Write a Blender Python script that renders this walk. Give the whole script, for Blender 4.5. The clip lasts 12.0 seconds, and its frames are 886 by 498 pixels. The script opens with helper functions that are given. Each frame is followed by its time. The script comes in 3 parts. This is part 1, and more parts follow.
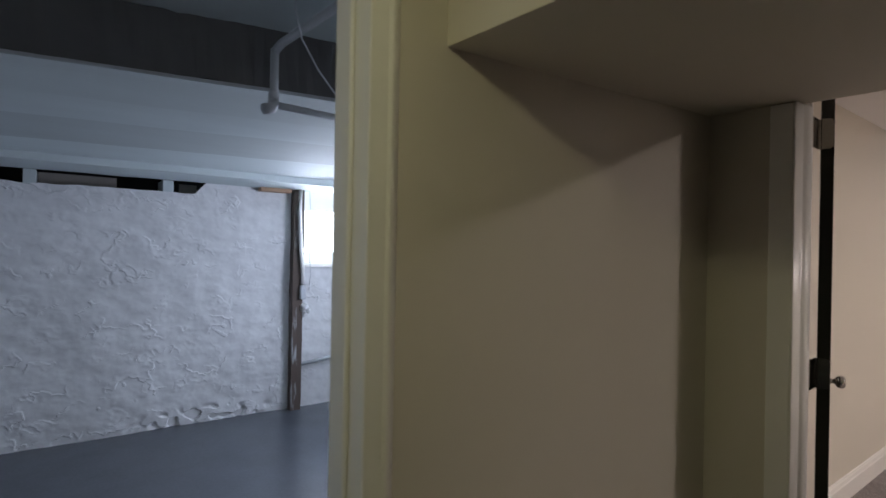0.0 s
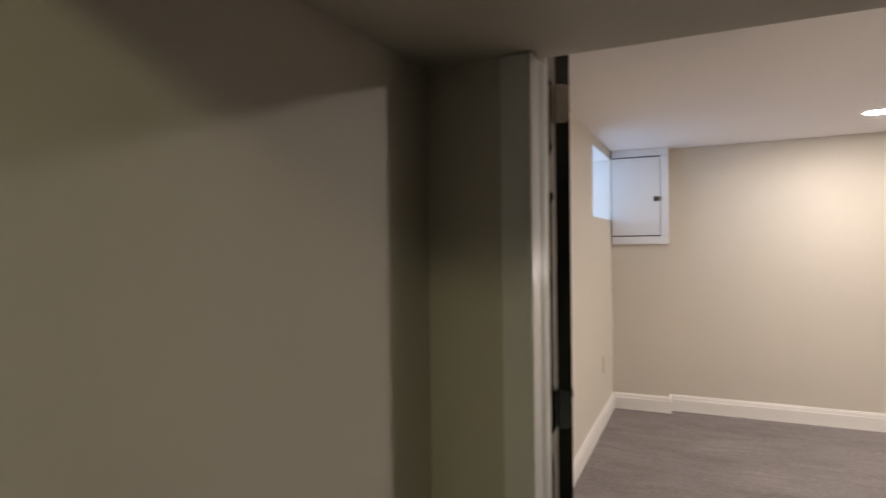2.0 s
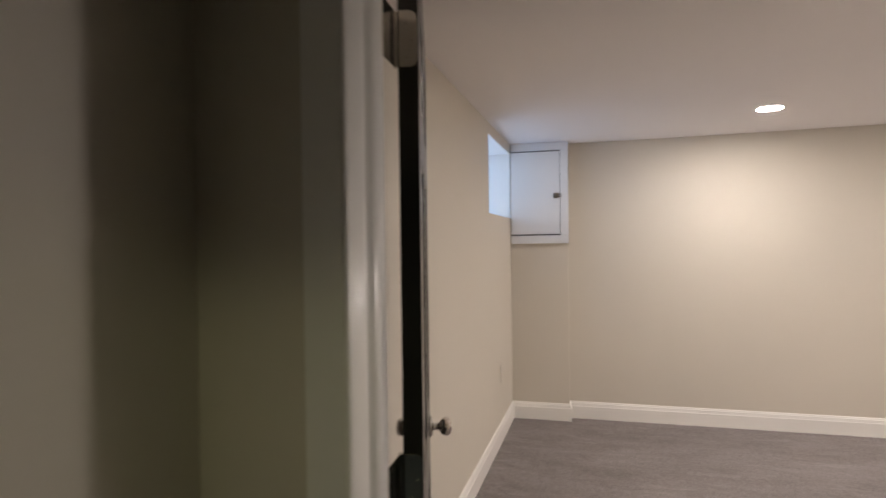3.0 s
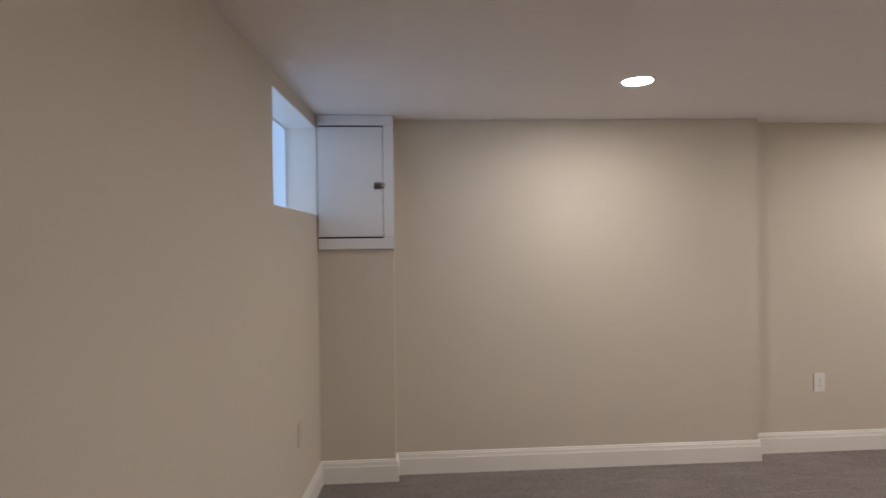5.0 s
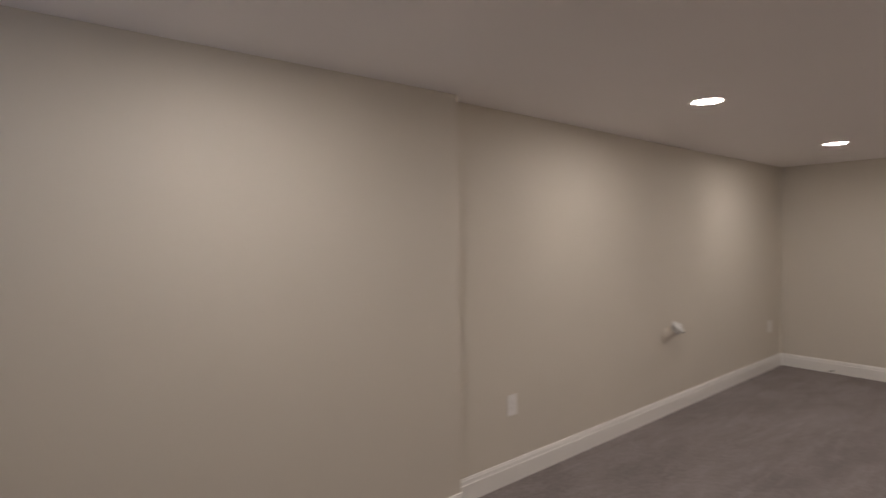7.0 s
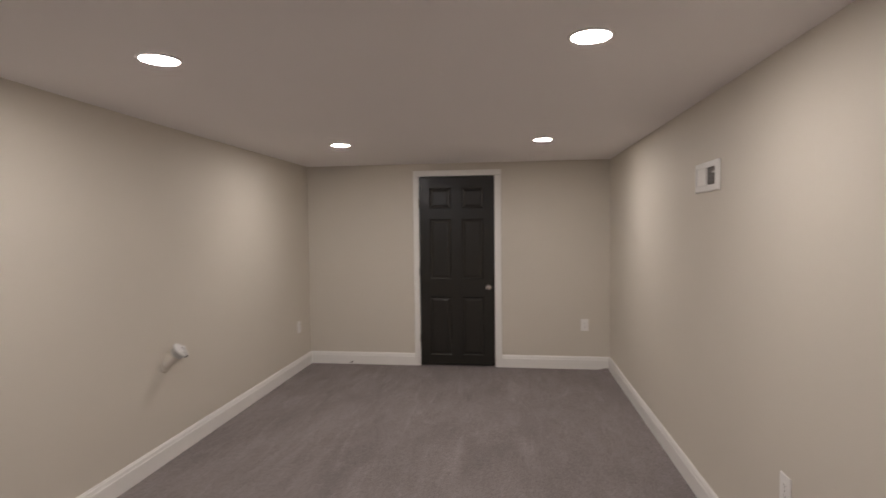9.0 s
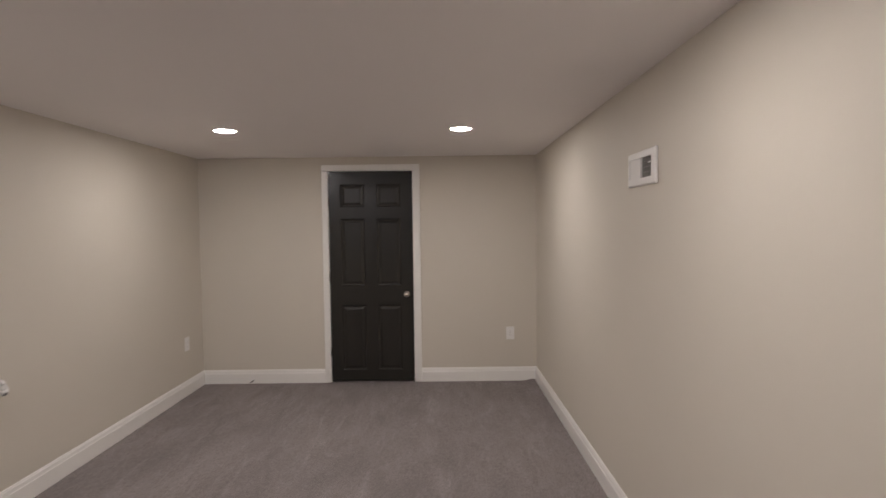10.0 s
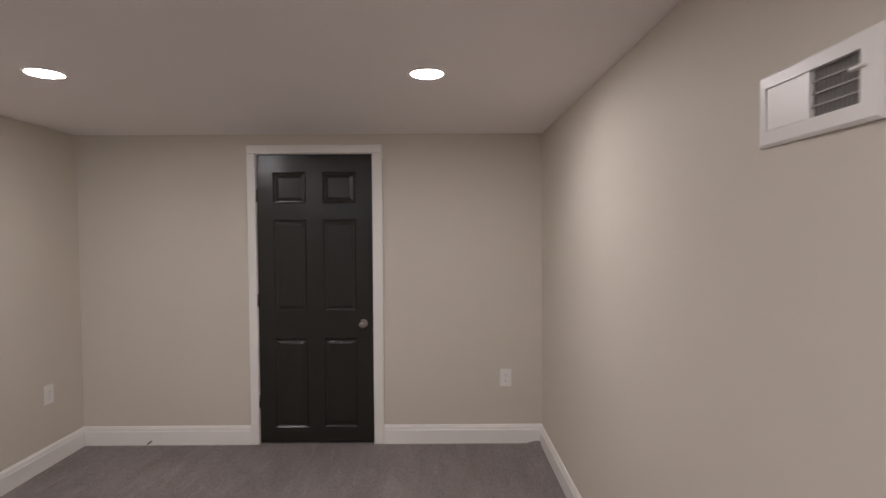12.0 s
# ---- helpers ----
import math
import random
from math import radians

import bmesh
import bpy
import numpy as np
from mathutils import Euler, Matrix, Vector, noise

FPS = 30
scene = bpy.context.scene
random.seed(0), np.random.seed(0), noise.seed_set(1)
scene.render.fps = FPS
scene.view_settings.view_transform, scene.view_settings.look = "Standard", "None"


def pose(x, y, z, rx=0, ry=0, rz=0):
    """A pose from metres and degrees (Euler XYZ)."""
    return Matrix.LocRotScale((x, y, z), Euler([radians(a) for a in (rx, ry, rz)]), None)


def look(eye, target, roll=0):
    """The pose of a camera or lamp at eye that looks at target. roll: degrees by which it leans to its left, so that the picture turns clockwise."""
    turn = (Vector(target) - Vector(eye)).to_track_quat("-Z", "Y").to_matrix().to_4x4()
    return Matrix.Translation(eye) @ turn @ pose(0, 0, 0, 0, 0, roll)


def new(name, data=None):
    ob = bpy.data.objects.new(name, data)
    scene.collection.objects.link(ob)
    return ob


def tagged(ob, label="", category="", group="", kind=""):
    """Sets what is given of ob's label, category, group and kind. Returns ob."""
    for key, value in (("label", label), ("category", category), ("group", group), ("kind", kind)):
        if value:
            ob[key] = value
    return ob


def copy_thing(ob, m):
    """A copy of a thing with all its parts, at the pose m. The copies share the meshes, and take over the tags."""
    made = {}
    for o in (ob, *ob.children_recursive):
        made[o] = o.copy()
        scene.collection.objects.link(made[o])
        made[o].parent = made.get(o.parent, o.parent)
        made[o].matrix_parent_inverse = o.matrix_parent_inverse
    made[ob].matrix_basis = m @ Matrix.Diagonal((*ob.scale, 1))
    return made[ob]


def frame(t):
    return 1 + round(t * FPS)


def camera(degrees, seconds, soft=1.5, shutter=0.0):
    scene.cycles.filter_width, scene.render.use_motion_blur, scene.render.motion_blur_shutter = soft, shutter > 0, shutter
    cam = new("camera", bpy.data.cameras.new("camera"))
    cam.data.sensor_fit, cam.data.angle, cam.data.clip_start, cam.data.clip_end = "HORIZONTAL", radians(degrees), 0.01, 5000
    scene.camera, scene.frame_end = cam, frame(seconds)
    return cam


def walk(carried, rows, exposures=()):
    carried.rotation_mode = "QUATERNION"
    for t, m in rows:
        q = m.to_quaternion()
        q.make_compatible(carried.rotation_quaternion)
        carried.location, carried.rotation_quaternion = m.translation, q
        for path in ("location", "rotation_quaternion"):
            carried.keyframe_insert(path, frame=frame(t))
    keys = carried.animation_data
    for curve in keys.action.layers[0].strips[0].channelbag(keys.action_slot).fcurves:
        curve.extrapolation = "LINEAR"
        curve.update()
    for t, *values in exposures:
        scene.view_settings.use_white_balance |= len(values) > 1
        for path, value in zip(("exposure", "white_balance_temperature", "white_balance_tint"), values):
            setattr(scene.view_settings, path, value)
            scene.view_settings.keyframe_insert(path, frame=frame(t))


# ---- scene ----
cam = camera(79.8, 12.0, shutter=0.5)
PATH = [
    (0, (5.683, 0.716, 1.377), (4.389, -0.81, 1.38), 1.1),
    (0.5, (5.461, 0.564, 1.395), (4.141, -0.938, 1.39), 0.8),
    (1, (5.319, 0.444, 1.436), (3.824, -0.884, 1.425), 0.2),
    (1.5, (5.168, 0.423, 1.446), (3.468, -0.631, 1.432), -0.2),
    (2, (4.977, 0.451, 1.423), (3.138, -0.333, 1.407), -0.7),
    (2.5, (4.738, 0.489, 1.415), (2.837, -0.133, 1.395), -0.6),
    (3, (4.497, 0.481, 1.42), (2.554, 0.006, 1.398), -0.7),
    (3.5, (4.236, 0.477, 1.421), (2.254, 0.214, 1.396), -0.7),
    (5.3, (3.233, 0.576, 1.445), (1.251, 0.843, 1.416), -0.7),
    (5.5, (3.11, 0.613, 1.451), (1.147, 0.995, 1.416), -0.8),
    (6, (2.801, 0.752, 1.503), (0.909, 1.399, 1.445), -0.9),
    (6.5, (2.487, 0.903, 1.486), (0.706, 1.81, 1.417), -0.6),
    (7, (2.208, 0.991, 1.501), (0.656, 2.252, 1.446), -0.6),
    (7.5, (2.173, 1.144, 1.523), (0.957, 2.73, 1.455), -0.7),
    (7.7, (2.203, 1.249, 1.528), (1.138, 2.94, 1.457), -0.8),
    (9.3, (2.274, 2.101, 1.535), (2.119, 4.093, 1.45), -0.4),
    (9.5, (2.287, 2.205, 1.54), (2.182, 4.201, 1.457), -0.3),
    (10, (2.38, 2.482, 1.521), (2.377, 4.48, 1.437), -0.7),
    (10.5, (2.524, 2.849, 1.534), (2.542, 4.847, 1.448), -0.5),
    (11, (2.562, 3.24, 1.523), (2.585, 5.238, 1.441), -0.4),
    (11.5, (2.554, 3.577, 1.523), (2.572, 5.576, 1.45), -0.3),
    (12, (2.57, 3.892, 1.516), (2.575, 5.891, 1.451), -0.3),
]
EXPOSURES = [(0.0, 0.53, 6600, 14.5), (1.5, 0.87, 6750, 12.0), (2.5, 0.86, 6650, 11.6), (3.5, 0.51, 6650, 12.0), (5.3, -0.02, 6620, 12.0), (6.5, -0.34, 6620, 13.0),
             (7.7, -0.30, 6480, 13.4), (9.3, -0.03, 6400, 12.2), (12.0, 0.0, 6160, 14.6)]
walk(cam, [(t, look(eye, target, roll)) for t, eye, target, roll in PATH], EXPOSURES)

# ---- light ----
world = bpy.data.worlds.new("sky")
scene.world = world
world.use_nodes = True
sky = world.node_tree.nodes.new("ShaderNodeTexSky")
sky.sky_type, sky.sun_disc = "NISHITA", False
sky.sun_elevation, sky.sun_rotation = radians(42), radians(200)
world.node_tree.links.new(sky.outputs[0], world.node_tree.nodes["Background"].inputs[0])
world.node_tree.nodes["Background"].inputs[1].default_value = 0.1


def area_lamp(name, m, sx, sy, watts, colour):
    data = bpy.data.lights.new(name, "AREA")
    data.shape, data.size, data.size_y, data.energy, data.color = "RECTANGLE", sx, sy, watts, colour
    ob = new(name, data)
    ob.matrix_world = m
    return ob


LAMP_STRENGTH = 226.0
LAMP_COLOUR = (1.0, 0.922, 0.87)
HALL_STRENGTH = 16.0
HALL_COLOUR = (0.99, 0.98, 0.58)
DAY = (0.70, 0.80, 1.0)


# ---- materials ----
def material(name, base, rough=0.6, metal=0.0, var=0.05, scale=3.0, grain=0.0, grain_scale=180.0, bump=0.0, bump_scale=220.0, bump_dist=0.002, spec=0.5, stretch=(1, 1, 1)):
    m = bpy.data.materials.new(name)
    m.use_nodes = True
    nt = m.node_tree
    b = nt.nodes["Principled BSDF"]
    b.inputs["Roughness"].default_value = rough
    b.inputs["Metallic"].default_value = metal
    b.inputs["Specular IOR Level"].default_value = spec
    tc = nt.nodes.new("ShaderNodeTexCoord")
    mp = nt.nodes.new("ShaderNodeMapping")
    mp.inputs["Scale"].default_value = stretch
    nt.links.new(tc.outputs["Object"], mp.inputs[0])

    def noise_at(s, detail, rough_n=0.55):
        n = nt.nodes.new("ShaderNodeTexNoise")
        n.inputs["Scale"].default_value, n.inputs["Detail"].default_value, n.inputs["Roughness"].default_value = s, detail, rough_n
        nt.links.new(mp.outputs[0], n.inputs["Vector"])
        return n

    lo = [c * (1 - var) for c in base]
    hi = [min(1, c * (1 + var)) for c in base]
    mix = nt.nodes.new("ShaderNodeMix")
    mix.data_type = "RGBA"
    mix.inputs[6].default_value, mix.inputs[7].default_value = (*lo, 1), (*hi, 1)
    nt.links.new(noise_at(scale, 4).outputs[0], mix.inputs[0])
    out = mix.outputs[2]
    if grain:
        g = noise_at(grain_scale, 2)
        ramp = nt.nodes.new("ShaderNodeMapRange")
        ramp.inputs[1].default_value, ramp.inputs[2].default_value = 0.3, 0.7
        ramp.inputs[3].default_value, ramp.inputs[4].default_value = 1 - grain, 1 + grain
        nt.links.new(g.outputs[0], ramp.inputs[0])
        mul = nt.nodes.new("ShaderNodeVectorMath")
        mul.operation = "SCALE"
        nt.links.new(out, mul.inputs[0])
        nt.links.new(ramp.outputs[0], mul.inputs["Scale"])
        out = mul.outputs[0]
    nt.links.new(out, b.inputs["Base Color"])
    if bump:
        bn = nt.nodes.new("ShaderNodeBump")
        bn.inputs["Strength"].default_value, bn.inputs["Distance"].default_value = bump, bump_dist
        nt.links.new(noise_at(bump_scale, 3).outputs[0], bn.inputs["Height"])
        nt.links.new(bn.outputs[0], b.inputs["Normal"])
    return m


def glow(name, colour, strength, base=0.9):
    m = bpy.data.materials.new(name)
    m.use_nodes = True
    b = m.node_tree.nodes["Principled BSDF"]
    b.inputs["Base Color"].default_value = (base, base, base, 1)
    b.inputs["Emission Color"].default_value = (*colour, 1)
    b.inputs["Emission Strength"].default_value = strength
    return m


WALL = material("greige_wall_paint", (0.663, 0.613, 0.530), 0.62, var=0.02, scale=1.5, bump=0.12, bump_scale=260)
CEIL = material("ceiling_paint", (0.905, 0.873, 0.862), 0.8, var=0.015, scale=1.5, bump=0.1, bump_scale=200)
TRIM = material("white_trim_paint", (0.87, 0.85, 0.81), 0.28, var=0.015, scale=5, bump=0.05, bump_scale=120)
CABINET = material("white_cabinet_paint", (0.78, 0.78, 0.78), 0.4, var=0.02, scale=6)
CARPET = material("grey_carpet", (0.265, 0.235, 0.230), 0.95, var=0.06, scale=1.6, grain=0.30, grain_scale=125, bump=0.8, bump_scale=170, bump_dist=0.008, spec=0.1)


def vacuum_marks(m):
    """Soft streaks left by a vacuum cleaner, drawn along the room."""
    nt = m.node_tree
    b = nt.nodes["Principled BSDF"]
    src = b.inputs["Base Color"].links[0].from_socket
    tc = nt.nodes.new("ShaderNodeTexCoord")
    for size, squeeze, turn, detail, spread in ((1.3, (2.2, 1.0, 1.0), 0.25, 2, 0.075), (5.0, (2.0, 0.6, 1.0), -0.1, 4, 0.06), (38.0, (1.0, 0.8, 1.0), 0.0, 2, 0.07)):
        mp = nt.nodes.new("ShaderNodeMapping")
        mp.inputs["Scale"].default_value = squeeze
        mp.inputs["Rotation"].default_value = (0, 0, turn)
        nt.links.new(tc.outputs["Object"], mp.inputs[0])
        n = nt.nodes.new("ShaderNodeTexNoise")
        n.inputs["Scale"].default_value, n.inputs["Detail"].default_value, n.inputs["Distortion"].default_value = size, detail, 0.4
        nt.links.new(mp.outputs[0], n.inputs["Vector"])
        r = nt.nodes.new("ShaderNodeMapRange")
        r.inputs[1].default_value, r.inputs[2].default_value, r.inputs[3].default_value, r.inputs[4].default_value = 0.33, 0.67, 1 - spread, 1 + spread
        nt.links.new(n.outputs[0], r.inputs[0])
        mul = nt.nodes.new("ShaderNodeVectorMath")
        mul.operation = "SCALE"
        nt.links.new(src, mul.inputs[0])
        nt.links.new(r.outputs[0], mul.inputs["Scale"])
        src = mul.outputs[0]
    # a few light brushed strokes
    mp = nt.nodes.new("ShaderNodeMapping")
    mp.inputs["Scale"].default_value, mp.inputs["Rotation"].default_value = (5.0, 0.9, 1.0), (0, 0, 0.15)
    nt.links.new(tc.outputs["Object"], mp.inputs[0])
    n = nt.nodes.new("ShaderNodeTexNoise")
    n.inputs["Scale"].default_value, n.inputs["Detail"].default_value, n.inputs["Distortion"].default_value = 2.4, 3, 1.2
    nt.links.new(mp.outputs[0], n.inputs["Vector"])
    r = nt.nodes.new("ShaderNodeMapRange")
    r.inputs[1].default_value, r.inputs[2].default_value, r.inputs[3].default_value, r.inputs[4].default_value = 0.55, 0.70, 1.0, 1.14
    nt.links.new(n.outputs[0], r.inputs[0])
    mul = nt.nodes.new("ShaderNodeVectorMath")
    mul.operation = "SCALE"
    nt.links.new(src, mul.inputs[0])
    nt.links.new(r.outputs[0], mul.inputs["Scale"])
    src = mul.outputs[0]
    nt.links.new(src, b.inputs["Base Color"])


vacuum_marks(CARPET)
DOOR = material("black_door_paint", (0.021, 0.0200, 0.0162), 0.25, var=0.12, scale=7, bump=0.03, bump_scale=160, stretch=(1, 1, 0.15))
NICKEL = material("satin_nickel", (0.60, 0.57, 0.53), 0.14, 1.0, var=0.05, scale=60)
PLATE = material("white_plastic", (0.87, 0.85, 0.82), 0.35, var=0.01)
# near black: small black parts, and sheets that stand in for shade in gaps
DARK = material("black_and_gap_shade", (0.01, 0.01, 0.01), 0.9)
STONE = material("whitewashed_stone", (0.69, 0.70, 0.71), 0.85, var=0.10, scale=4.0, grain=0.05, grain_scale=14, bump=0.18, bump_scale=22, bump_dist=0.006)
CONCRETE = material("grey_floor_paint", (0.085, 0.096, 0.113), 0.24, var=0.16, scale=3, grain=0.06, grain_scale=60, bump=0.08, bump_scale=30)
WHITEWOOD = material("whitewashed_wood", (0.57, 0.64, 0.65), 0.7, var=0.12, scale=2.5, bump=0.25, bump_scale=40, stretch=(0.3, 1, 1))
def per_board(m, lo, hi):
    """Tone that differs from object to object."""
    nt = m.node_tree
    b = nt.nodes["Principled BSDF"]
    src = b.inputs["Base Color"].links[0].from_socket
    info = nt.nodes.new("ShaderNodeObjectInfo")
    r = nt.nodes.new("ShaderNodeMapRange")
    r.inputs[3].default_value, r.inputs[4].default_value = lo, hi
    nt.links.new(info.outputs["Random"], r.inputs[0])
    mul = nt.nodes.new("ShaderNodeVectorMath")
    mul.operation = "SCALE"
    nt.links.new(src, mul.inputs[0])
    nt.links.new(r.outputs[0], mul.inputs["Scale"])
    nt.links.new(mul.outputs[0], b.inputs["Base Color"])


per_board(WHITEWOOD, 0.78, 1.1)
GIRDER = material("dark_grey_girder_paint", (0.125, 0.125, 0.125), 0.85, var=0.25, scale=5, bump=0.3, bump_scale=30)
BROWN = material("old_brown_wood", (0.10, 0.075, 0.062), 0.8, var=0.35, scale=8, bump=0.4, bump_scale=60, stretch=(1, 1, 0.15))
LEAF = material("leaf_green", (0.06, 0.10, 0.04), 0.6, var=0.3, scale=20)
DUCT = material("dusty_duct_metal", (0.14, 0.133, 0.125), 0.6, var=0.15, scale=30)
GREYWOOD = material("dusty_grey_wood", (0.22, 0.20, 0.18), 0.85, var=0.3, scale=7, stretch=(0.3, 1, 1))
def whitewash_smears(m, colour):
    """Streaks of old whitewash left on bare wood."""
    nt = m.node_tree
    b = nt.nodes["Principled BSDF"]
    src = b.inputs["Base Color"].links[0].from_socket
    tc = nt.nodes.new("ShaderNodeTexCoord")
    mp = nt.nodes.new("ShaderNodeMapping")
    mp.inputs["Scale"].default_value = (3.0, 3.0, 0.5)
    nt.links.new(tc.outputs["Object"], mp.inputs[0])
    n = nt.nodes.new("ShaderNodeTexNoise")
    n.inputs["Scale"].default_value, n.inputs["Detail"].default_value = 6.0, 6
    nt.links.new(mp.outputs[0], n.inputs["Vector"])
    r = nt.nodes.new("ShaderNodeMapRange")
    r.inputs[1].default_value, r.inputs[2].default_value = 0.60, 0.72
    nt.links.new(n.outputs[0], r.inputs[0])
    mix = nt.nodes.new("ShaderNodeMix")
    mix.data_type = "RGBA"
    mix.inputs[7].default_value = (*colour, 1)
    nt.links.new(r.outputs[0], mix.inputs[0])
    nt.links.new(src, mix.inputs[6])
    nt.links.new(mix.outputs[2], b.inputs["Base Color"])


whitewash_smears(BROWN, (0.42, 0.43, 0.44))
RAWWOOD = material("raw_pine", (0.36, 0.23, 0.15), 0.8, var=0.25, scale=9)
# grey for the hall walls out of view, chosen to lower ambient light
UNSEEN_GREY = material("unseen_hall_wall_grey", (0.22, 0.21, 0.2), 0.8, var=0.12, scale=3, bump=0.3, bump_scale=40)
PVC = material("white_pvc", (0.74, 0.73, 0.70), 0.35, var=0.04, scale=20)
PIPE = material("grey_painted_pipe", (0.5, 0.53, 0.56), 0.5, var=0.1, scale=12)
VENT = material("grey_vent_metal", (0.30, 0.285, 0.27), 0.5, 0.3, var=0.1, scale=40)
LAMP = glow("lamp_diffuser", LAMP_COLOUR, LAMP_STRENGTH)
HALL_LAMP = glow("hall_lamp_diffuser", HALL_COLOUR, HALL_STRENGTH)
OUTSIDE = glow("daylight_backdrop", (0.72, 0.86, 1.0), 8.0)
FROST = glow("frosted_pane", (0.36, 0.60, 1.0), 0.68, 0.35)


# ---- mesh helpers ----
def mesh_object(name, bm, mat, smooth=False):
    bmesh.ops.recalc_face_normals(bm, faces=bm.faces)
    me = bpy.data.meshes.new(name)
    bm.to_mesh(me)
    bm.free()
    me.materials.append(mat)
    if smooth:
        for p in me.polygons:
            p.use_smooth = True
    return new(name, me)


def structure(name, bm, mat, label, category):
    return tagged(mesh_object(name, bm, mat), label, category, kind="structure")


def part(name, bm, mat, parent, label="", smooth=False):
    ob = mesh_object(name, bm, mat, smooth)
    ob.parent = parent
    if label:
        ob["label"] = label
    return ob


def empty(name, m, label, category, group="", kind=""):
    ob = new(name)
    ob.empty_display_size = 0.05
    ob.matrix_world = m
    return tagged(ob, label, category, group, kind)


def box(bm, x0, x1, y0, y1, z0, z1, m=None, bevel=0.0):
    vs = [bm.verts.new((x, y, z)) for z in (z0, z1) for x, y in ((x0, y0), (x1, y0), (x1, y1), (x0, y1))]
    if m is not None:
        for v in vs:
            v.co = m @ v.co
    fs = [bm.faces.new([vs[i] for i in f]) for f in ((3, 2, 1, 0), (4, 5, 6, 7), (0, 1, 5, 4), (1, 2, 6, 5), (2, 3, 7, 6), (3, 0, 4, 7))]
    if bevel:
        edges = list({e for f in fs for e in f.edges})
        bmesh.ops.bevel(bm, geom=edges, offset=bevel, segments=2, profile=0.5, affect="EDGES")
    return bm


def one_box(*a, **k):
    return box(bmesh.new(), *a, **k)


def prism(points, z0, z1):
    bm = bmesh.new()
    lo = [bm.verts.new((x, y, z0)) for x, y in points]
    hi = [bm.verts.new((x, y, z1)) for x, y in points]
    bm.faces.new(lo[::-1])
    bm.faces.new(hi)
    n = len(points)
    for i in range(n):
        bm.faces.new((lo[i], lo[(i + 1) % n], hi[(i + 1) % n], hi[i]))
    return bm


def along(p0, p1):
    """Frame whose x runs from p0 to p1 on the floor plan and whose y points to its left."""
    a = math.atan2(p1[1] - p0[1], p1[0] - p0[0])
    return pose(p0[0], p0[1], 0, 0, 0, math.degrees(a)), math.hypot(p1[0] - p0[0], p1[1] - p0[1])


def wall_run(m, length, depth, z0, z1, holes=()):
    """A wall in its own frame from y = 0 to y = depth, with openings (u0, u1, za, zb) cut through it."""
    bm = bmesh.new()
    u = 0.0
    for u0, u1, za, zb in sorted(holes):
        if u0 > u:
            box(bm, u, u0, 0, depth, z0, z1, m)
        if za > z0:
            box(bm, u0, u1, 0, depth, z0, za, m)
        if zb < z1:
            box(bm, u0, u1, 0, depth, zb, z1, m)
        u = u1
    if length > u:
        box(bm, u, length, 0, depth, z0, z1, m)
    return bm


def sweep(profile, m, length, mitre0=0.0, mitre1=0.0):
    """A moulding: profile of (out, up) swept along x of the frame m; the mitres lengthen the ends with the distance out."""
    bm = bmesh.new()
    ends = [[bm.verts.new(m @ Vector((x + k * o, o, z))) for o, z in profile] for x, k in ((0, -mitre0), (length, mitre1))]
    n = len(profile)
    for i in range(n):
        bm.faces.new((ends[0][i], ends[1][i], ends[1][(i + 1) % n], ends[0][(i + 1) % n]))
    bm.faces.new(ends[0][::-1])
    bm.faces.new(ends[1])
    return bm


def cylinder(bm, p, q, r0, r1=None, seg=24):
    p, q = Vector(p), Vector(q)
    r1 = r0 if r1 is None else r1
    t = (q - p).to_track_quat("Z", "Y").to_matrix()
    rings = [[bm.verts.new(c + t @ Vector((r * math.cos(a), r * math.sin(a), 0))) for a in [2 * math.pi * i / seg for i in range(seg)]] for c, r in ((p, r0), (q, r1))]
    for i in range(seg):
        bm.faces.new((rings[0][i], rings[0][(i + 1) % seg], rings[1][(i + 1) % seg], rings[1][i]))
    bm.faces.new(rings[0][::-1])
    bm.faces.new(rings[1])
    return bm


def lathe(bm, profile, m, seg=32):
    """Profile of (radius, height) turned about z of the frame m."""
    rings = []
    for r, z in profile:
        if r < 1e-5:
            rings.append([bm.verts.new(m @ Vector((0, 0, z)))])
        else:
            rings.append([bm.verts.new(m @ Vector((r * math.cos(2 * math.pi * i / seg), r * math.sin(2 * math.pi * i / seg), z))) for i in range(seg)])
    for a, b in zip(rings, rings[1:]):
        for i in range(seg):
            j = (i + 1) % seg
            if len(a) == 1:
                bm.faces.new((a[0], b[j], b[i]))
            elif len(b) == 1:
                bm.faces.new((a[i], a[j], b[0]))
            else:
                bm.faces.new((a[i], a[j], b[j], b[i]))
    return bm


def tube(points, r, seg=10):
    """A round tube through the points."""
    bm = bmesh.new()
    pts = [Vector(p) for p in points]
    rings = []
    for i, p in enumerate(pts):
        d = (pts[min(i + 1, len(pts) - 1)] - pts[max(i - 1, 0)]).normalized()
        t = d.to_track_quat("Z", "Y").to_matrix()
        rings.append([bm.verts.new(p + t @ Vector((r * math.cos(2 * math.pi * k / seg), r * math.sin(2 * math.pi * k / seg), 0))) for k in range(seg)])
    for a, b in zip(rings, rings[1:]):
        for k in range(seg):
            bm.faces.new((a[k], a[(k + 1) % seg], b[(k + 1) % seg], b[k]))
    bm.faces.new(rings[0][::-1])
    bm.faces.new(rings[-1])
    return bm


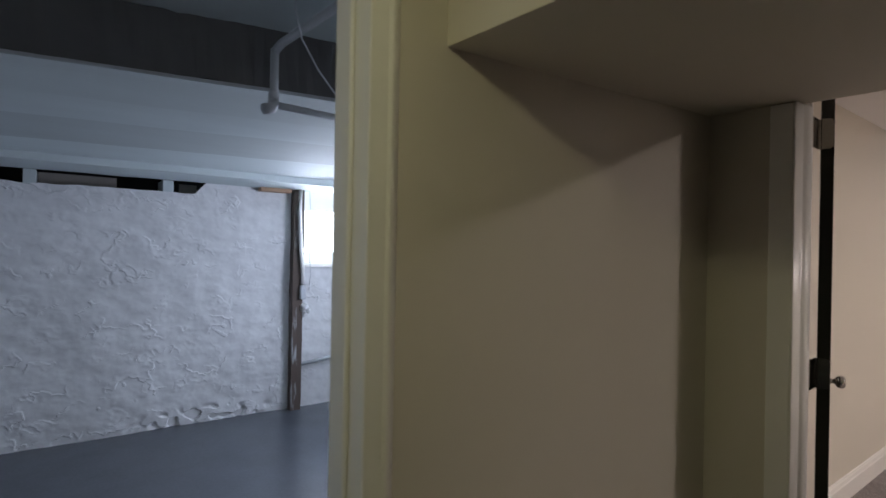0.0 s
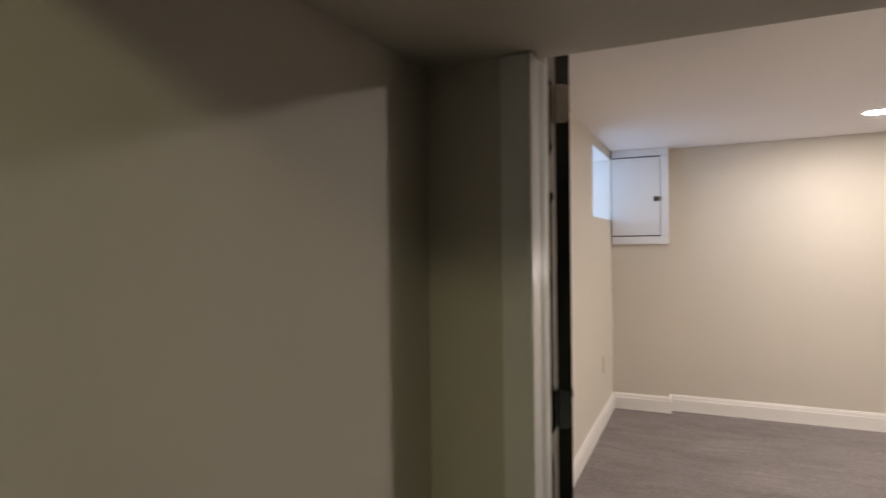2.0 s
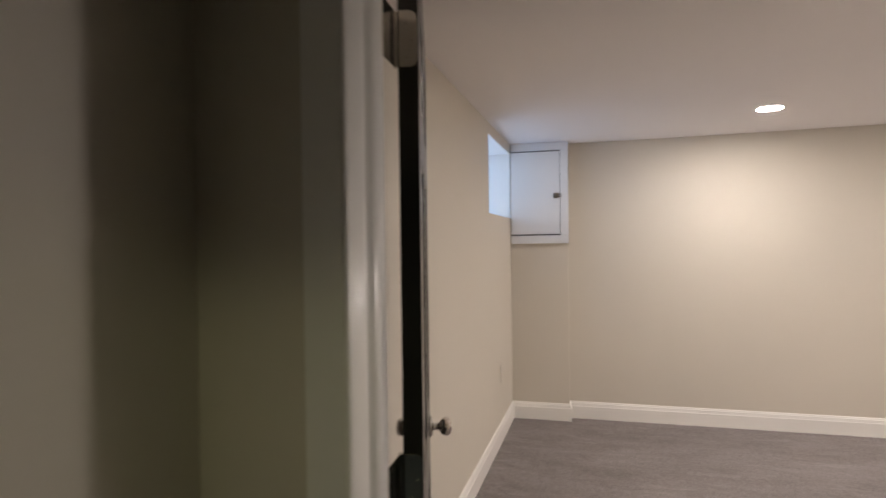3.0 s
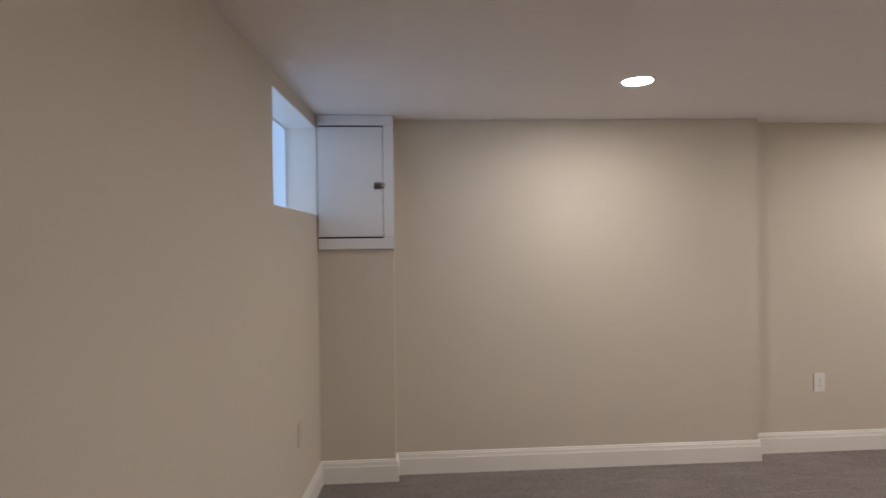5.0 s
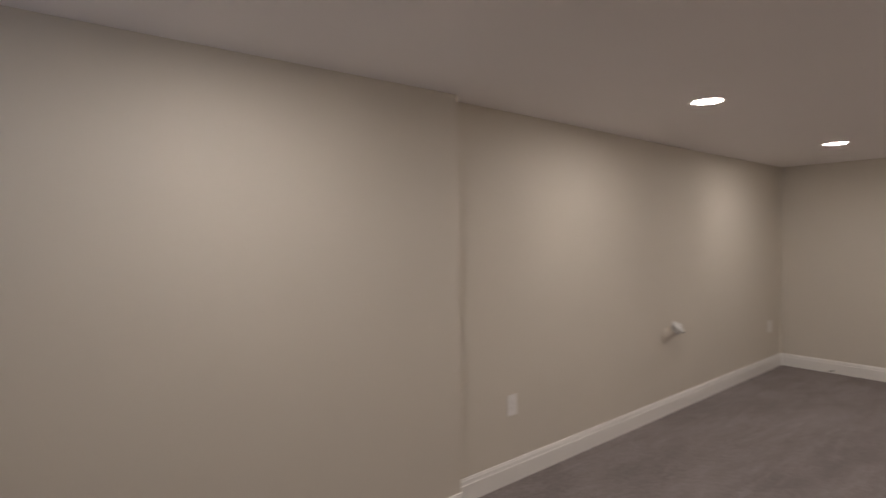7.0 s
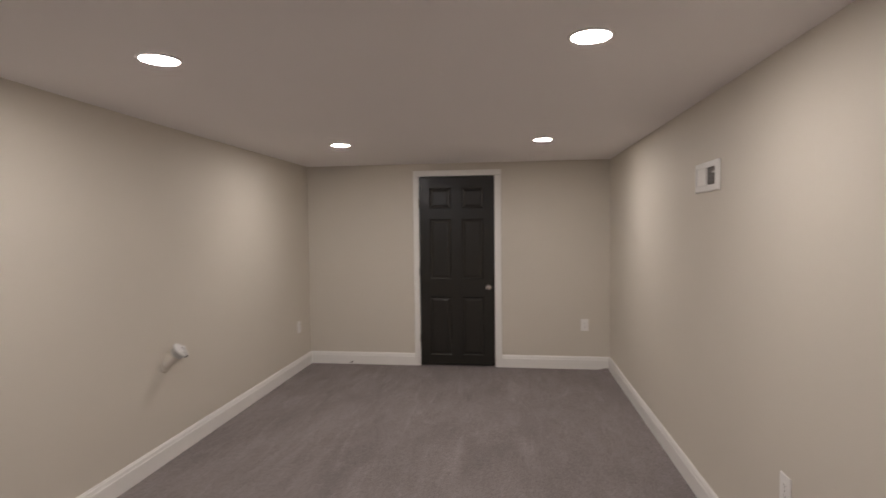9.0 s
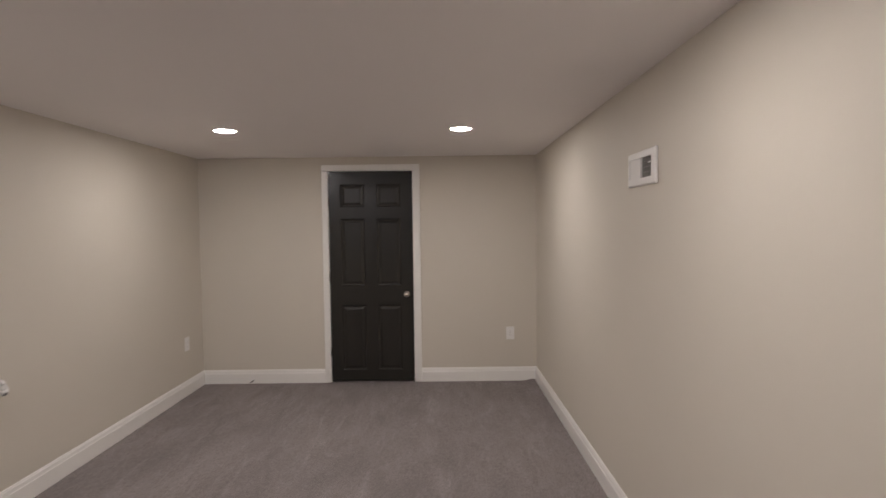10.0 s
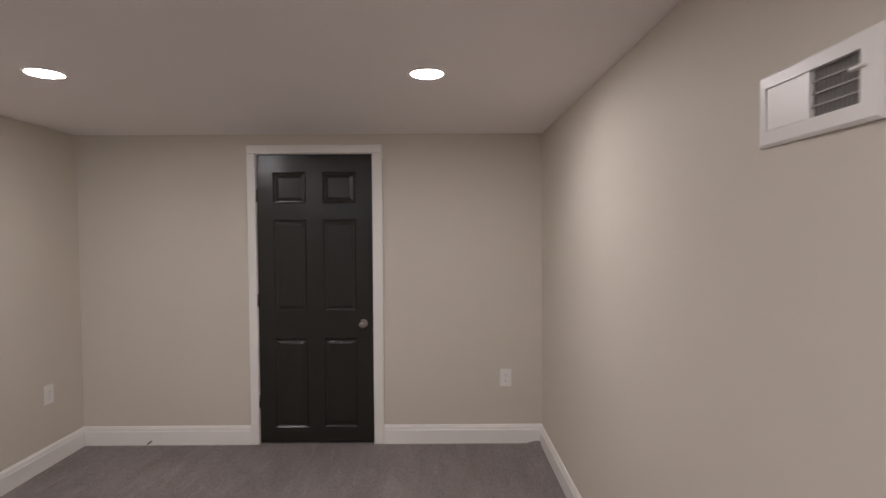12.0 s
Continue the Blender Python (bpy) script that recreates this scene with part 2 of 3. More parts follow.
# ---- plan ----
H = 2.207            # ceiling of the finished room
YN = 7.652           # end wall with the closed door
XE, XS, XN = 3.30, 3.324, 3.282   # wall with the register: at the register, at its start and at the end wall
XA, XB, XC = 0.20, 0.11, 0.0   # the three planes of the long wall
YA, YB = 0.447, 2.80           # where they step
DX0, DX1 = 3.65, 3.765         # doorway wall: room face and hall face
DY0, DY1 = 0.176, 1.0         # doorway between the jambs
SOFFIT, SOFFIT_X = 1.867, 4.94
HALL_CEIL = 2.26
S0, S1 = (-0.3, 0.022), (3.72, -0.179)      # room face of the window wall
H0, H1 = (3.766, -0.105), (9.3, -0.355)      # hall face of the hall's side wall
UF = -0.36                                  # floor of the unfinished cellar
U = pose(4.4, -4.764, 0, 0, 0, -4.5)        # cellar frame: x along its far wall, y towards the hall

# ---- finished room: structure ----
CARPET_PLAN = [(-0.3, -0.5), (3.62, -0.2), (3.715, -0.19), (3.715, 2.4), (3.7, 7.9), (-0.3, 7.9)]


def carpet():
    """Carpet as a slightly uneven pile surface over a slab."""
    bm = bmesh.new()
    x0, x1, y0, y1, n, k = -0.05, 3.715, -0.3, 7.7, 150, 320
    grid = []
    for j in range(k + 1):
        row = []
        for i in range(n + 1):
            x, y = x0 + (x1 - x0) * i / n, y0 + (y1 - y0) * j / k
            z = 0.0025 * noise.noise(Vector((x * 14, y * 14, 0))) + 0.002 * noise.noise(Vector((x * 47, y * 47, 3)))
            z += 0.022 * math.exp(-((x - 3.24) / 0.05) ** 2 - ((y - 7.63) / 0.035) ** 2)
            row.append(bm.verts.new((x, y, z)))
        grid.append(row)
    for a, b in zip(grid, grid[1:]):
        for i in range(n):
            bm.faces.new((a[i], a[i + 1], b[i + 1], b[i]))
    return bm


structure("floor", carpet(), CARPET, "grey-mauve cut pile carpet with faint vacuum marks", "carpet")
structure("floor_slab", prism(CARPET_PLAN, -0.12, -0.008), CONCRETE, "concrete slab under the carpet", "floor")
# hall floor is out of view; its dark colour holds down bounce onto the soffit
structure("floor_hall", prism([(3.717, -0.13), (9.4, -0.56), (9.4, 4.34), (3.717, 4.34)], -0.12, 0.0), CONCRETE, "unseen hall floor, kept dark to cut bounced light", "floor")


def ceiling_sheet():
    """Plasterboard ceiling that rises a little along the long wall."""
    bm = bmesh.new()
    x0, x1, y0, y1, n, k = -0.3, 3.67, -0.15, 7.9, 40, 80
    grid = [[bm.verts.new((x, y, H + 0.018 * math.exp(-(max(x, 0) / 0.5) ** 2 - ((y - 3.1) / 1.4) ** 2)))
             for x in [x0 + (x1 - x0) * i / n for i in range(n + 1)]] for y in [y0 + (y1 - y0) * j / k for j in range(k + 1)]]
    for a, b in zip(grid, grid[1:]):
        for i in range(n):
            bm.faces.new((a[i], b[i], b[i + 1], a[i + 1]))
    return box(bm, x0, x1, y0, y1, H + 0.06, H + 0.15)


structure("ceiling", ceiling_sheet(), CEIL, "flat painted off-white plasterboard ceiling of the finished room", "ceiling")
structure("wall_west", prism([(-0.3, -0.35), (XA, -0.35), (XA, YA), (XB, YA), (XB, YB), (XC, YB), (XC, 7.9), (-0.3, 7.9)], 0, H + 0.05), WALL, "long greige painted wall stepping back twice along its length", "wall")
m_n, l_n = along((XC, YN), (XE + 0.3, YN))
structure("wall_north", wall_run(m_n, l_n, 0.14, 0, H + 0.05, [(1.252, 2.09, 0, 2.082)]), WALL, "greige painted end wall with the closed black door", "wall")
structure("wall_east", prism([(XS, 1.35), (DX0 - 0.001, 1.35), (DX0 - 0.001, 2.442), (3.719, 2.442), (3.719, YN), (XN, YN)], 0, H), WALL, "greige painted plain wall with a white register", "wall")
m_d, l_d = along((DX0, 2.44), (DX0, -0.34))
structure("wall_doorway", wall_run(m_d, l_d, DX1 - DX0, 0, HALL_CEIL, [(2.44 - DY1 - 0.03, 2.44 - DY0 + 0.03, 0, 2.07)]), WALL, "greige painted wall between hall and room with a doorway", "wall")
m_s, l_s = along(S1, S0)
WU0, WU1 = (3.72 - 1.065) * 1.00125, (3.72 - 0.205) * 1.00125
WZ0, WZ1 = 1.612, 2.135
structure("wall_south", wall_run(m_s, l_s, 0.36, 0, H, [(WU0, WU1, WZ0, WZ1)]), WALL, "greige painted wall with a deep high cellar window", "wall")

# skirting profile: out from the wall, up
SKIRT = [(0.001, 0.0), (0.016, 0.0), (0.016, 0.098), (0.013, 0.102), (0.013, 0.108), (0.0115, 0.112), (0.0115, 0.120), (0.008, 0.126), (0.006, 0.134), (0.001, 0.136)]


def skirting(name, p0, p1, mitre0=0.0, mitre1=0.0):
    m, length = along(p0, p1)
    return structure(name, sweep(SKIRT, m, length, mitre0, mitre1), TRIM, "white painted moulded baseboard along the greige wall", "baseboard")


# the room lies to the left of each run
skirting("baseboard_west_a", (XA, YA), (XA, -0.003), 1, -1)
skirting("baseboard_west_b", (XB, YB), (XB, YA), 1, -1)
skirting("baseboard_west_c", (XC, YN), (XC, YB), -1, -1)
skirting("baseboard_step_a", (XB, YA), (XA, YA), -1, 1)
skirting("baseboard_step_b", (XC, YB), (XB, YB), -1, 1)
skirting("baseboard_north_a", (1.20, YN), (XC, YN), 0, -1)
skirting("baseboard_north_b", (XN, YN), (2.153, YN), -1, 0)
skirting("baseboard_east", (XS, 1.35), (XN, YN), 0, -1)
skirting("baseboard_south", (XA, -0.003), (3.64, -0.175), -1, 0)

# ---- cellar window of the room ----
DW = 0.17


def room_window():
    w = empty("window_1", m_s, "small white cellar window in a deep painted reveal", "window", kind="structure")
    lin = bmesh.new()
    box(lin, WU0, WU1, 0.003, 0.352, WZ0 - 0.012, WZ0 + 0.004)
    box(lin, WU0, WU1, 0.003, 0.352, WZ1 - 0.004, WZ1 + 0.01)
    box(lin, WU0 - 0.01, WU0 + 0.004, 0.003, 0.352, WZ0 + 0.004, WZ1 - 0.004)
    box(lin, WU1 - 0.004, WU1 + 0.01, 0.003, 0.352, WZ0 + 0.004, WZ1 - 0.004)
    part("reveal", lin, TRIM, w, "white painted window reveal")
    fr = bmesh.new()
    a, b, c, d = WU0 + 0.005, WU1 - 0.005, WZ0 + 0.005, WZ1 - 0.005
    for q in ((a, b, c, c + 0.008), (a, b, d - 0.008, d), (a, a + 0.008, c + 0.008, d - 0.008), (b - 0.008, b, c + 0.008, d - 0.008)):
        box(fr, q[0], q[1], DW + 0.012, DW + 0.05, q[2], q[3])
    part("window_frame", fr, TRIM, w, "white vinyl sash frame")
    pane = part("pane", one_box(a + 0.0085, b - 0.0085, DW + 0.0125, DW + 0.02, c + 0.0085, d - 0.0085), FROST, w, "frosted glass pane")
    pane.visible_shadow = False
    return w


room_window()
area_lamp("window_light_room", m_s @ pose((WU0 + WU1) / 2, 0.33, (WZ0 + WZ1) / 2, -90, 0, 0), WU1 - WU0 - 0.04, WZ1 - WZ0 - 0.04, 2.1, (0.42, 0.60, 1.0))

# ---- recessed ceiling lamps ----
def ceiling_lamp(x, y, z, mat):
    t = empty("recessed_light", pose(x, y, z), "round flush white recessed ceiling light, switched on", "ceiling light", "recessed ceiling lights")
    ring = lathe(bmesh.new(), [(0.0685, -0.002), (0.071, -0.0045), (0.077, -0.005), (0.083, -0.003), (0.085, 0.0), (0.0685, 0.0), (0.0685, -0.002)], Matrix())
    part("trim_ring", ring, PLATE, t, "white trim ring", smooth=True)
    part("diffuser", lathe(bmesh.new(), [(0.0, -0.0075), (0.025, -0.0072), (0.045, -0.0064), (0.059, -0.005), (0.066, -0.0035), (0.068, -0.001), (0.0, -0.001)], Matrix()), mat, t, "glowing diffuser")
    return t


first = ceiling_lamp(0.93, 1.64, H, LAMP)
for x, y in ((2.82, 1.70), (0.875, 3.925), (2.55, 3.93), (0.866, 6.20), (2.51, 6.23)):
    copy_thing(first, pose(x, y, H))


# ---- six-panel doors ----
def knob_mesh(m):
    return lathe(bmesh.new(), [(0.0, 0.0), (0.032, 0.0), (0.033, 0.004), (0.028, 0.008), (0.012, 0.011), (0.0105, 0.026), (0.013, 0.031), (0.022, 0.036), (0.0275, 0.043), (0.029, 0.051), (0.0275, 0.059), (0.022, 0.066), (0.012, 0.070), (0.0, 0.071)], m, 28)


def six_panel_door(name, m, w, h, label, knob_x, both=True, kz=0.865):
    """Slab in its own frame: x 0..w, y 0..-0.036 (y = 0 the shown face, facing +y), z 0..h."""
    T = 0.036
    d = empty(name, m, label, "door", kind="structure")
    cols = [(0.142 * w, 0.43 * w), (0.575 * w, 0.863 * w)]
    rows = [(h * (1 - 0.948), h * (1 - 0.636)), (h * (1 - 0.543), h * (1 - 0.223)), (h * (1 - 0.168), h * (1 - 0.0605))]
    bm = bmesh.new()
    xs = [0, cols[0][0], cols[0][1], cols[1][0], cols[1][1], w]
    zs = [0, rows[0][0], rows[0][1], rows[1][0], rows[1][1], rows[2][0], rows[2][1], h]
    for i in (0, 2, 4):
        box(bm, xs[i], xs[i + 1], -T, 0, 0, h)
    for i in (1, 3):
        for j in (0, 2, 4, 6):
            box(bm, xs[i], xs[i + 1], -T, 0, zs[j], zs[j + 1])
    part("slab", bm, DOOR, d)
    for c in cols:
        for r in rows:
            p = bmesh.new()
            for face, s in ((0.0, -1), (-T, 1)):
                # sunken moulding, flat groove, raised field
                steps = [(0.0, 0.0), (0.010, 0.0085), (0.020, 0.010), (0.042, 0.003), (0.046, 0.003)]
                loops = []
                for inset, depth in steps:
                    y = face + s * (depth + 0.0004)
                    loops.append([p.verts.new((x, y, z)) for x, z in ((c[0] + inset, r[0] + inset), (c[1] - inset, r[0] + inset), (c[1] - inset, r[1] - inset), (c[0] + inset, r[1] - inset))])
                for a, b in zip(loops, loops[1:]):
                    for k in range(4):
                        p.faces.new((a[k], a[(k + 1) % 4], b[(k + 1) % 4], b[k]))
                p.faces.new(loops[-1])
            part("panel", p, DOOR, d)
    part("knob", knob_mesh(pose(knob_x, 0, kz, -90)), NICKEL, d, "satin nickel round knob", smooth=True)
    if both:
        part("knob", knob_mesh(pose(knob_x, -T, kz, 90)), NICKEL, d, "satin nickel round knob", smooth=True)
    part("latch_plate", one_box(w - 0.0005 if knob_x > w / 2 else -0.0015, w + 0.0015 if knob_x > w / 2 else 0.0005, -0.03, -0.006, kz - 0.028, kz + 0.028), NICKEL, d, "nickel latch plate")
    return d


def hinge_leaf(bm, m, w, h):
    """Plate with two rounded corners in the xz plane of m, 2 mm thick."""
    pts = [(0, 0), (w - 0.012, 0), (w - 0.0035, 0.0035), (w, 0.012), (w, h - 0.012), (w - 0.0035, h - 0.0035), (w - 0.012, h), (0, h)]
    lo = [bm.verts.new(m @ Vector((x, 0, z))) for x, z in pts]
    hi = [bm.verts.new(m @ Vector((x, 0.002, z))) for x, z in pts]
    bm.faces.new(lo)
    bm.faces.new(hi[::-1])
    for i in range(len(pts)):
        j = (i + 1) % len(pts)
        bm.faces.new((lo[i], lo[j], hi[j], hi[i]))


# closed door in the end wall: shown face towards the room (-y)
closed = six_panel_door("door_1", pose(2.077, YN + 0.004, 0.012, 0, 0, 180), 0.812, 2.055, "closed black six-panel door in white casing", 0.066, kz=0.853)
for z in (0.25, 0.98, 1.72):
    b = bmesh.new()
    cylinder(b, (0.816, 0.006, z), (0.816, 0.006, z + 0.09), 0.0065, seg=14)
    part("hinge", b, NICKEL, closed, "nickel hinge knuckle", smooth=True)
part("strike_plate", one_box(-0.012, -0.004, -0.01, 0.006, 0.83, 0.885), DARK, closed, "dark strike plate")

frame_n = bmesh.new()
box(frame_n, 1.253, 1.2625, YN + 0.001, YN + 0.139, 0, 2.08)
box(frame_n, 2.0795, 2.089, YN + 0.001, YN + 0.139, 0, 2.08)
box(frame_n, 1.2625, 2.0795, YN + 0.001, YN + 0.139, 2.0705, 2.08)
structure("door_jamb_1", frame_n, TRIM, "white painted jamb round the black door", "door frame")


def casing_n(name, u0, u1, z0, z1):
    bm = one_box(u0, u1, YN - 0.017, YN - 0.001, z0, z1, bevel=0.004)
    return structure(name, bm, TRIM, "white painted flat door casing with eased edges", "door casing")


casing_n("casing_1_left", 1.20, 1.2595, 0, 2.0735)
casing_n("casing_1_right", 2.0825, 2.153, 0, 2.0735)
casing_n("casing_1_head", 1.20, 2.153, 2.074, 2.132)
# unseen black slab added so the door's gaps read dark
structure("void_behind_door", one_box(1.2, 2.15, YN + 0.141, YN + 0.2, 0, 2.15), DARK, "unseen black slab for the darkness behind the closed door", "backing")

# open door: hinge edge at the jamb, leaf swung back towards the window wall
leaf_turn = math.degrees(math.atan2(0.022 - 0.217, 2.83 - 3.585))
opened = six_panel_door("door_2", pose(3.585, 0.217, 0.012, 0, 0, leaf_turn) @ Matrix.Diagonal((1, -1, 1, 1)), 0.81, 2.03, "open black six-panel door swung back against the greige wall", 0.745, kz=0.82)
for z in (0.2, 0.93, 1.722):
    b = bmesh.new()
    hinge_leaf(b, pose(-0.0022, -0.034, z, 0, 0, 90), 0.032, 0.1)
    cylinder(b, (0.004, -0.040, z), (0.004, -0.040, z + 0.1), 0.006, seg=14)
    hg = part("hinge", b, NICKEL, opened, "satin nickel hinge with screws")
    for dx, dz in ((-0.022, 0.02), (-0.012, 0.05), (-0.022, 0.08)):
        part("screw", cylinder(bmesh.new(), (-0.0045, dx, z + dz), (-0.0052, dx, z + dz), 0.0035, seg=10), NICKEL, hg)

# jambs of the doorway with stop
jb = bmesh.new()
for y0, sg in ((DY0, 1), (DY1, -1)):
    lo, hi = sorted((y0 - sg * 0.03, y0 - sg * 0.0015))
    box(jb, DX0 - 0.003, 3.6595, lo, hi, 0, 2.05, bevel=0.004)
box(jb, DX0 - 0.003, DX1 - 0.02, DY0 - 0.026, DY1 + 0.026, 2.05, 2.068)
structure("door_jamb_2", jb, TRIM, "white painted jamb of the open doorway with rounded edges", "door frame")
for nm, y0, sg in (("trim_door_near", DY0, 1), ("trim_door_far", DY1, -1)):
    outline = ((3.660, 0.030), (3.7655, 0.030), (3.7655, 0.0180), (3.780, 0.0180), (3.785, 0.0165), (3.784, 0.0135), (3.776, 0.0108), (3.762, 0.0090), (3.745, 0.0078), (3.730, 0.0078), (3.720, 0.0090),
               (3.716, 0.0120), (3.711, 0.0120), (3.706, 0.0060), (3.701, 0.0020), (3.694, 0.0), (3.660, 0.0))
    ob = structure(nm, prism([(x, y0 - sg * o) for x, o in outline], 0, SOFFIT - 0.006), TRIM, "white painted rounded door casing and stop moulding", "trim")
    for poly in ob.data.polygons:
        poly.use_smooth = abs(poly.normal.z) < 0.5
hj = bmesh.new()
for z in (0.212, 0.942, 1.734):
    box(hj, 3.599, DX0 + 0.006, DY0 - 0.0012, DY0 + 0.0012, z, z + 0.1)
structure("jamb_hinge_leaves", hj, NICKEL, "nickel hinge leaves let into the white jamb", "hinge")
structure("filler_strip", one_box(DX1 + 0.001, DX1 + 0.015, 0.090, 0.1572, 0, SOFFIT - 0.006, bevel=0.003), TRIM, "white painted flat casing board in the hall's shade", "trim")

# ---- built-in cupboard in the corner ----
def cupboard():
    c = empty("wall_cupboard", pose(XA, 0.0, 1.408), "white painted built-in wall cupboard, closed, high in the corner", "cupboard")
    fr = bmesh.new()
    P = 0.030
    top = H - 1.408 - 0.002
    box(fr, 0.0015, P, 0.004, YA + 0.006, 0.0, 0.064, bevel=0.003)
    box(fr, 0.0015, P, 0.004, YA + 0.006, 0.737, top, bevel=0.003)
    box(fr, 0.0015, P, 0.39, YA + 0.006, 0.0645, 0.7365, bevel=0.003)
    part("frame", fr, CABINET, c)
    # the gap's shade is a black sheet behind the door
    part("recess", one_box(0.0012, 0.003, 0.004, 0.39, 0.064, 0.737), DARK, c, "black sheet for the shade in the gap round the door")
    dr = part("door", one_box(0.008, 0.0275, 0.006, 0.3865, 0.0735, 0.7265, bevel=0.002), CABINET, c)
    lt = bmesh.new()
    box(lt, 0.0275, 0.032, 0.336, 0.380, 0.356, 0.398, bevel=0.0015)
    box(lt, 0.0315, 0.037, 0.340, 0.402, 0.383, 0.391, bevel=0.002)
    box(lt, 0.0315, 0.037, 0.340, 0.402, 0.364, 0.372, bevel=0.002)
    cylinder(lt, (0.0315, 0.356, 0.3775), (0.041, 0.356, 0.3775), 0.010, seg=16)
    part("latch", lt, NICKEL, dr, "small chrome turn latch")
    return c


cupboard()

# ---- fittings on the walls ----
def wall_plate(m, label, mat=PLATE, kind_of="outlet"):
    """Plate in the xz plane of m, facing +y, about its centre."""
    t = empty("wall_outlet", m, label, kind_of, "wall outlets")
    part("cover_plate", one_box(-0.040, 0.040, 0.0005, 0.0065, -0.063, 0.063, bevel=0.0025), mat, t)
    for z in (-0.021, 0.021):
        part("socket", one_box(-0.0165, 0.0165, 0.0062, 0.0075, z - 0.0145, z + 0.0145, bevel=0.001), mat, t)
        s = bmesh.new()
        for x in (-0.0065, 0.0065):
            box(s, x - 0.0012, x + 0.0012, 0.0076, 0.0079, z - 0.004, z + 0.006)
        box(s, -0.0025, 0.0025, 0.0076, 0.0079, z - 0.011, z - 0.007)
        part("slots", s, VENT, t, "grey socket slots")
    part("screw", lathe(bmesh.new(), [(0.0, 0.0075), (0.003, 0.007), (0.003, 0.006)], pose(0, 0, 0, -90), 10), NICKEL, t)
    return t


wall_plate(pose(XC, 3.308, 0.468, 0, 0, -90), "white plastic duplex outlet low on the greige wall")
wall_plate(pose(XC, 7.322, 0.47, 0, 0, -90), "white plastic duplex outlet near the room's corner")
wall_plate(pose(3.022, YN, 0.471, 0, 0, 180), "white plastic duplex outlet beside the black door")
wall_plate(pose(XE + 0.0054, 4.09, 0.50, 0, 0, 90), "white plastic duplex outlet under the register")
wall_plate(pose(0.68, -0.027, 0.478, 0, 0, -2.86), "outlet painted over in the wall's greige", WALL)


def register():
    r = empty("wall_register", pose(XE, 4.930, 1.778, 0, 0, 90), "white metal wall register, half blanked, with a dark slatted grille", "air vent")
    fr = bmesh.new()
    W, Hh = 0.168, 0.079
    loops = []
    for x0, x1, z0, z1, y in ((-W, W, -Hh, Hh, 0.0005), (-W, W, -Hh, Hh, 0.007), (-W + 0.006, W - 0.006, -Hh + 0.006, Hh - 0.006, 0.012), (-0.124, 0.142, -0.045, 0.048, 0.0125), (-0.124, 0.142, -0.045, 0.048, 0.0005)):
        loops.append([fr.verts.new((x, y, z)) for x, z in ((x0, z0), (x1, z0), (x1, z1), (x0, z1))])
    for p, q in zip(loops, loops[1:]):
        for k in range(4):
            fr.faces.new((p[k], p[(k + 1) % 4], q[(k + 1) % 4], q[k]))
    box(fr, 0.004, 0.016, 0.0008, 0.011, -0.0448, 0.0478)
    part("frame", fr, PLATE, r)
    part("backing", one_box(-0.1238, 0.0038, 0.0006, 0.0012, -0.0448, 0.0478), DUCT, r, "dark duct behind the grille")
    part("blank_plate", one_box(0.0165, 0.1415, 0.0006, 0.010, -0.0445, 0.0475, bevel=0.002), PLATE, r, "flat white blanking plate")
    for k in range(3):
        z = -0.022 + k * 0.0235
        part("slat", one_box(-0.1235, 0.0035, 0.004, 0.0052, z - 0.0014, z + 0.0018), VENT, r)
    for k in range(11):
        x = -0.119 + k * 0.0118
        part("fin", one_box(x - 0.0006, x + 0.0006, 0.0014, 0.0036, -0.045, 0.048), VENT, r, "grey vertical fin")
    lv = bmesh.new()
    box(lv, -0.138, -0.106, 0.0127, 0.02, 0.013, 0.019, bevel=0.002)
    part("lever", lv, PLATE, r, "small white damper lever")
    return r


register()


def pipe_stub():
    p = empty("pipe_stub", pose(XC, 5.125, 0.645), "white plastic pipe stub with a plugged end on the wall", "pipe")
    a, b = Vector((-0.012, 0.001, -0.011)), Vector((0.090, 0.026, 0.084))
    d = (b - a).normalized()
    turn = d.to_track_quat("Z", "Y").to_matrix().to_4x4()
    part("pipe", cylinder(bmesh.new(), a, b, 0.037, 0.037, 28), WALL, p, smooth=False)
    hub = [(0.0375, -0.036), (0.045, -0.034), (0.047, -0.006), (0.054, -0.003), (0.057, 0.004), (0.055, 0.012), (0.048, 0.017), (0.040, 0.016), (0.037, 0.006), (0.0, 0.006)]
    part("hub", lathe(bmesh.new(), hub, Matrix.Translation(b) @ turn, 32), PVC, p, "white plastic threaded hub", smooth=True)
    plug = lathe(bmesh.new(), [(0.034, 0.0065), (0.034, 0.016), (0.028, 0.021), (0.0, 0.022)], Matrix.Translation(b) @ turn, 28)
    part("plug", plug, PVC, p, "white screw-in plug", smooth=True)
    part("lug", one_box(-0.013, 0.013, -0.013, 0.013, 0.021, 0.040, Matrix.Translation(b) @ turn, 0.003), PVC, p, "square plug lug")
    part("chip", one_box(-0.010, 0.012, 0.046, 0.060, -0.002, 0.016, Matrix.Translation(b) @ turn @ pose(0, 0, 0, 0, 0, 170), 0.003), DUCT, p, "dark chip in the rim")
    part("wall_flange", lathe(bmesh.new(), [(0.040, 0.001), (0.062, 0.001), (0.058, 0.006), (0.046, 0.011), (0.040, 0.011)], pose(0, 0.0, 0.004, 0, 90, 0), 28), WALL, p, "flange painted in the wall's greige", smooth=True)
    return p


pipe_stub()
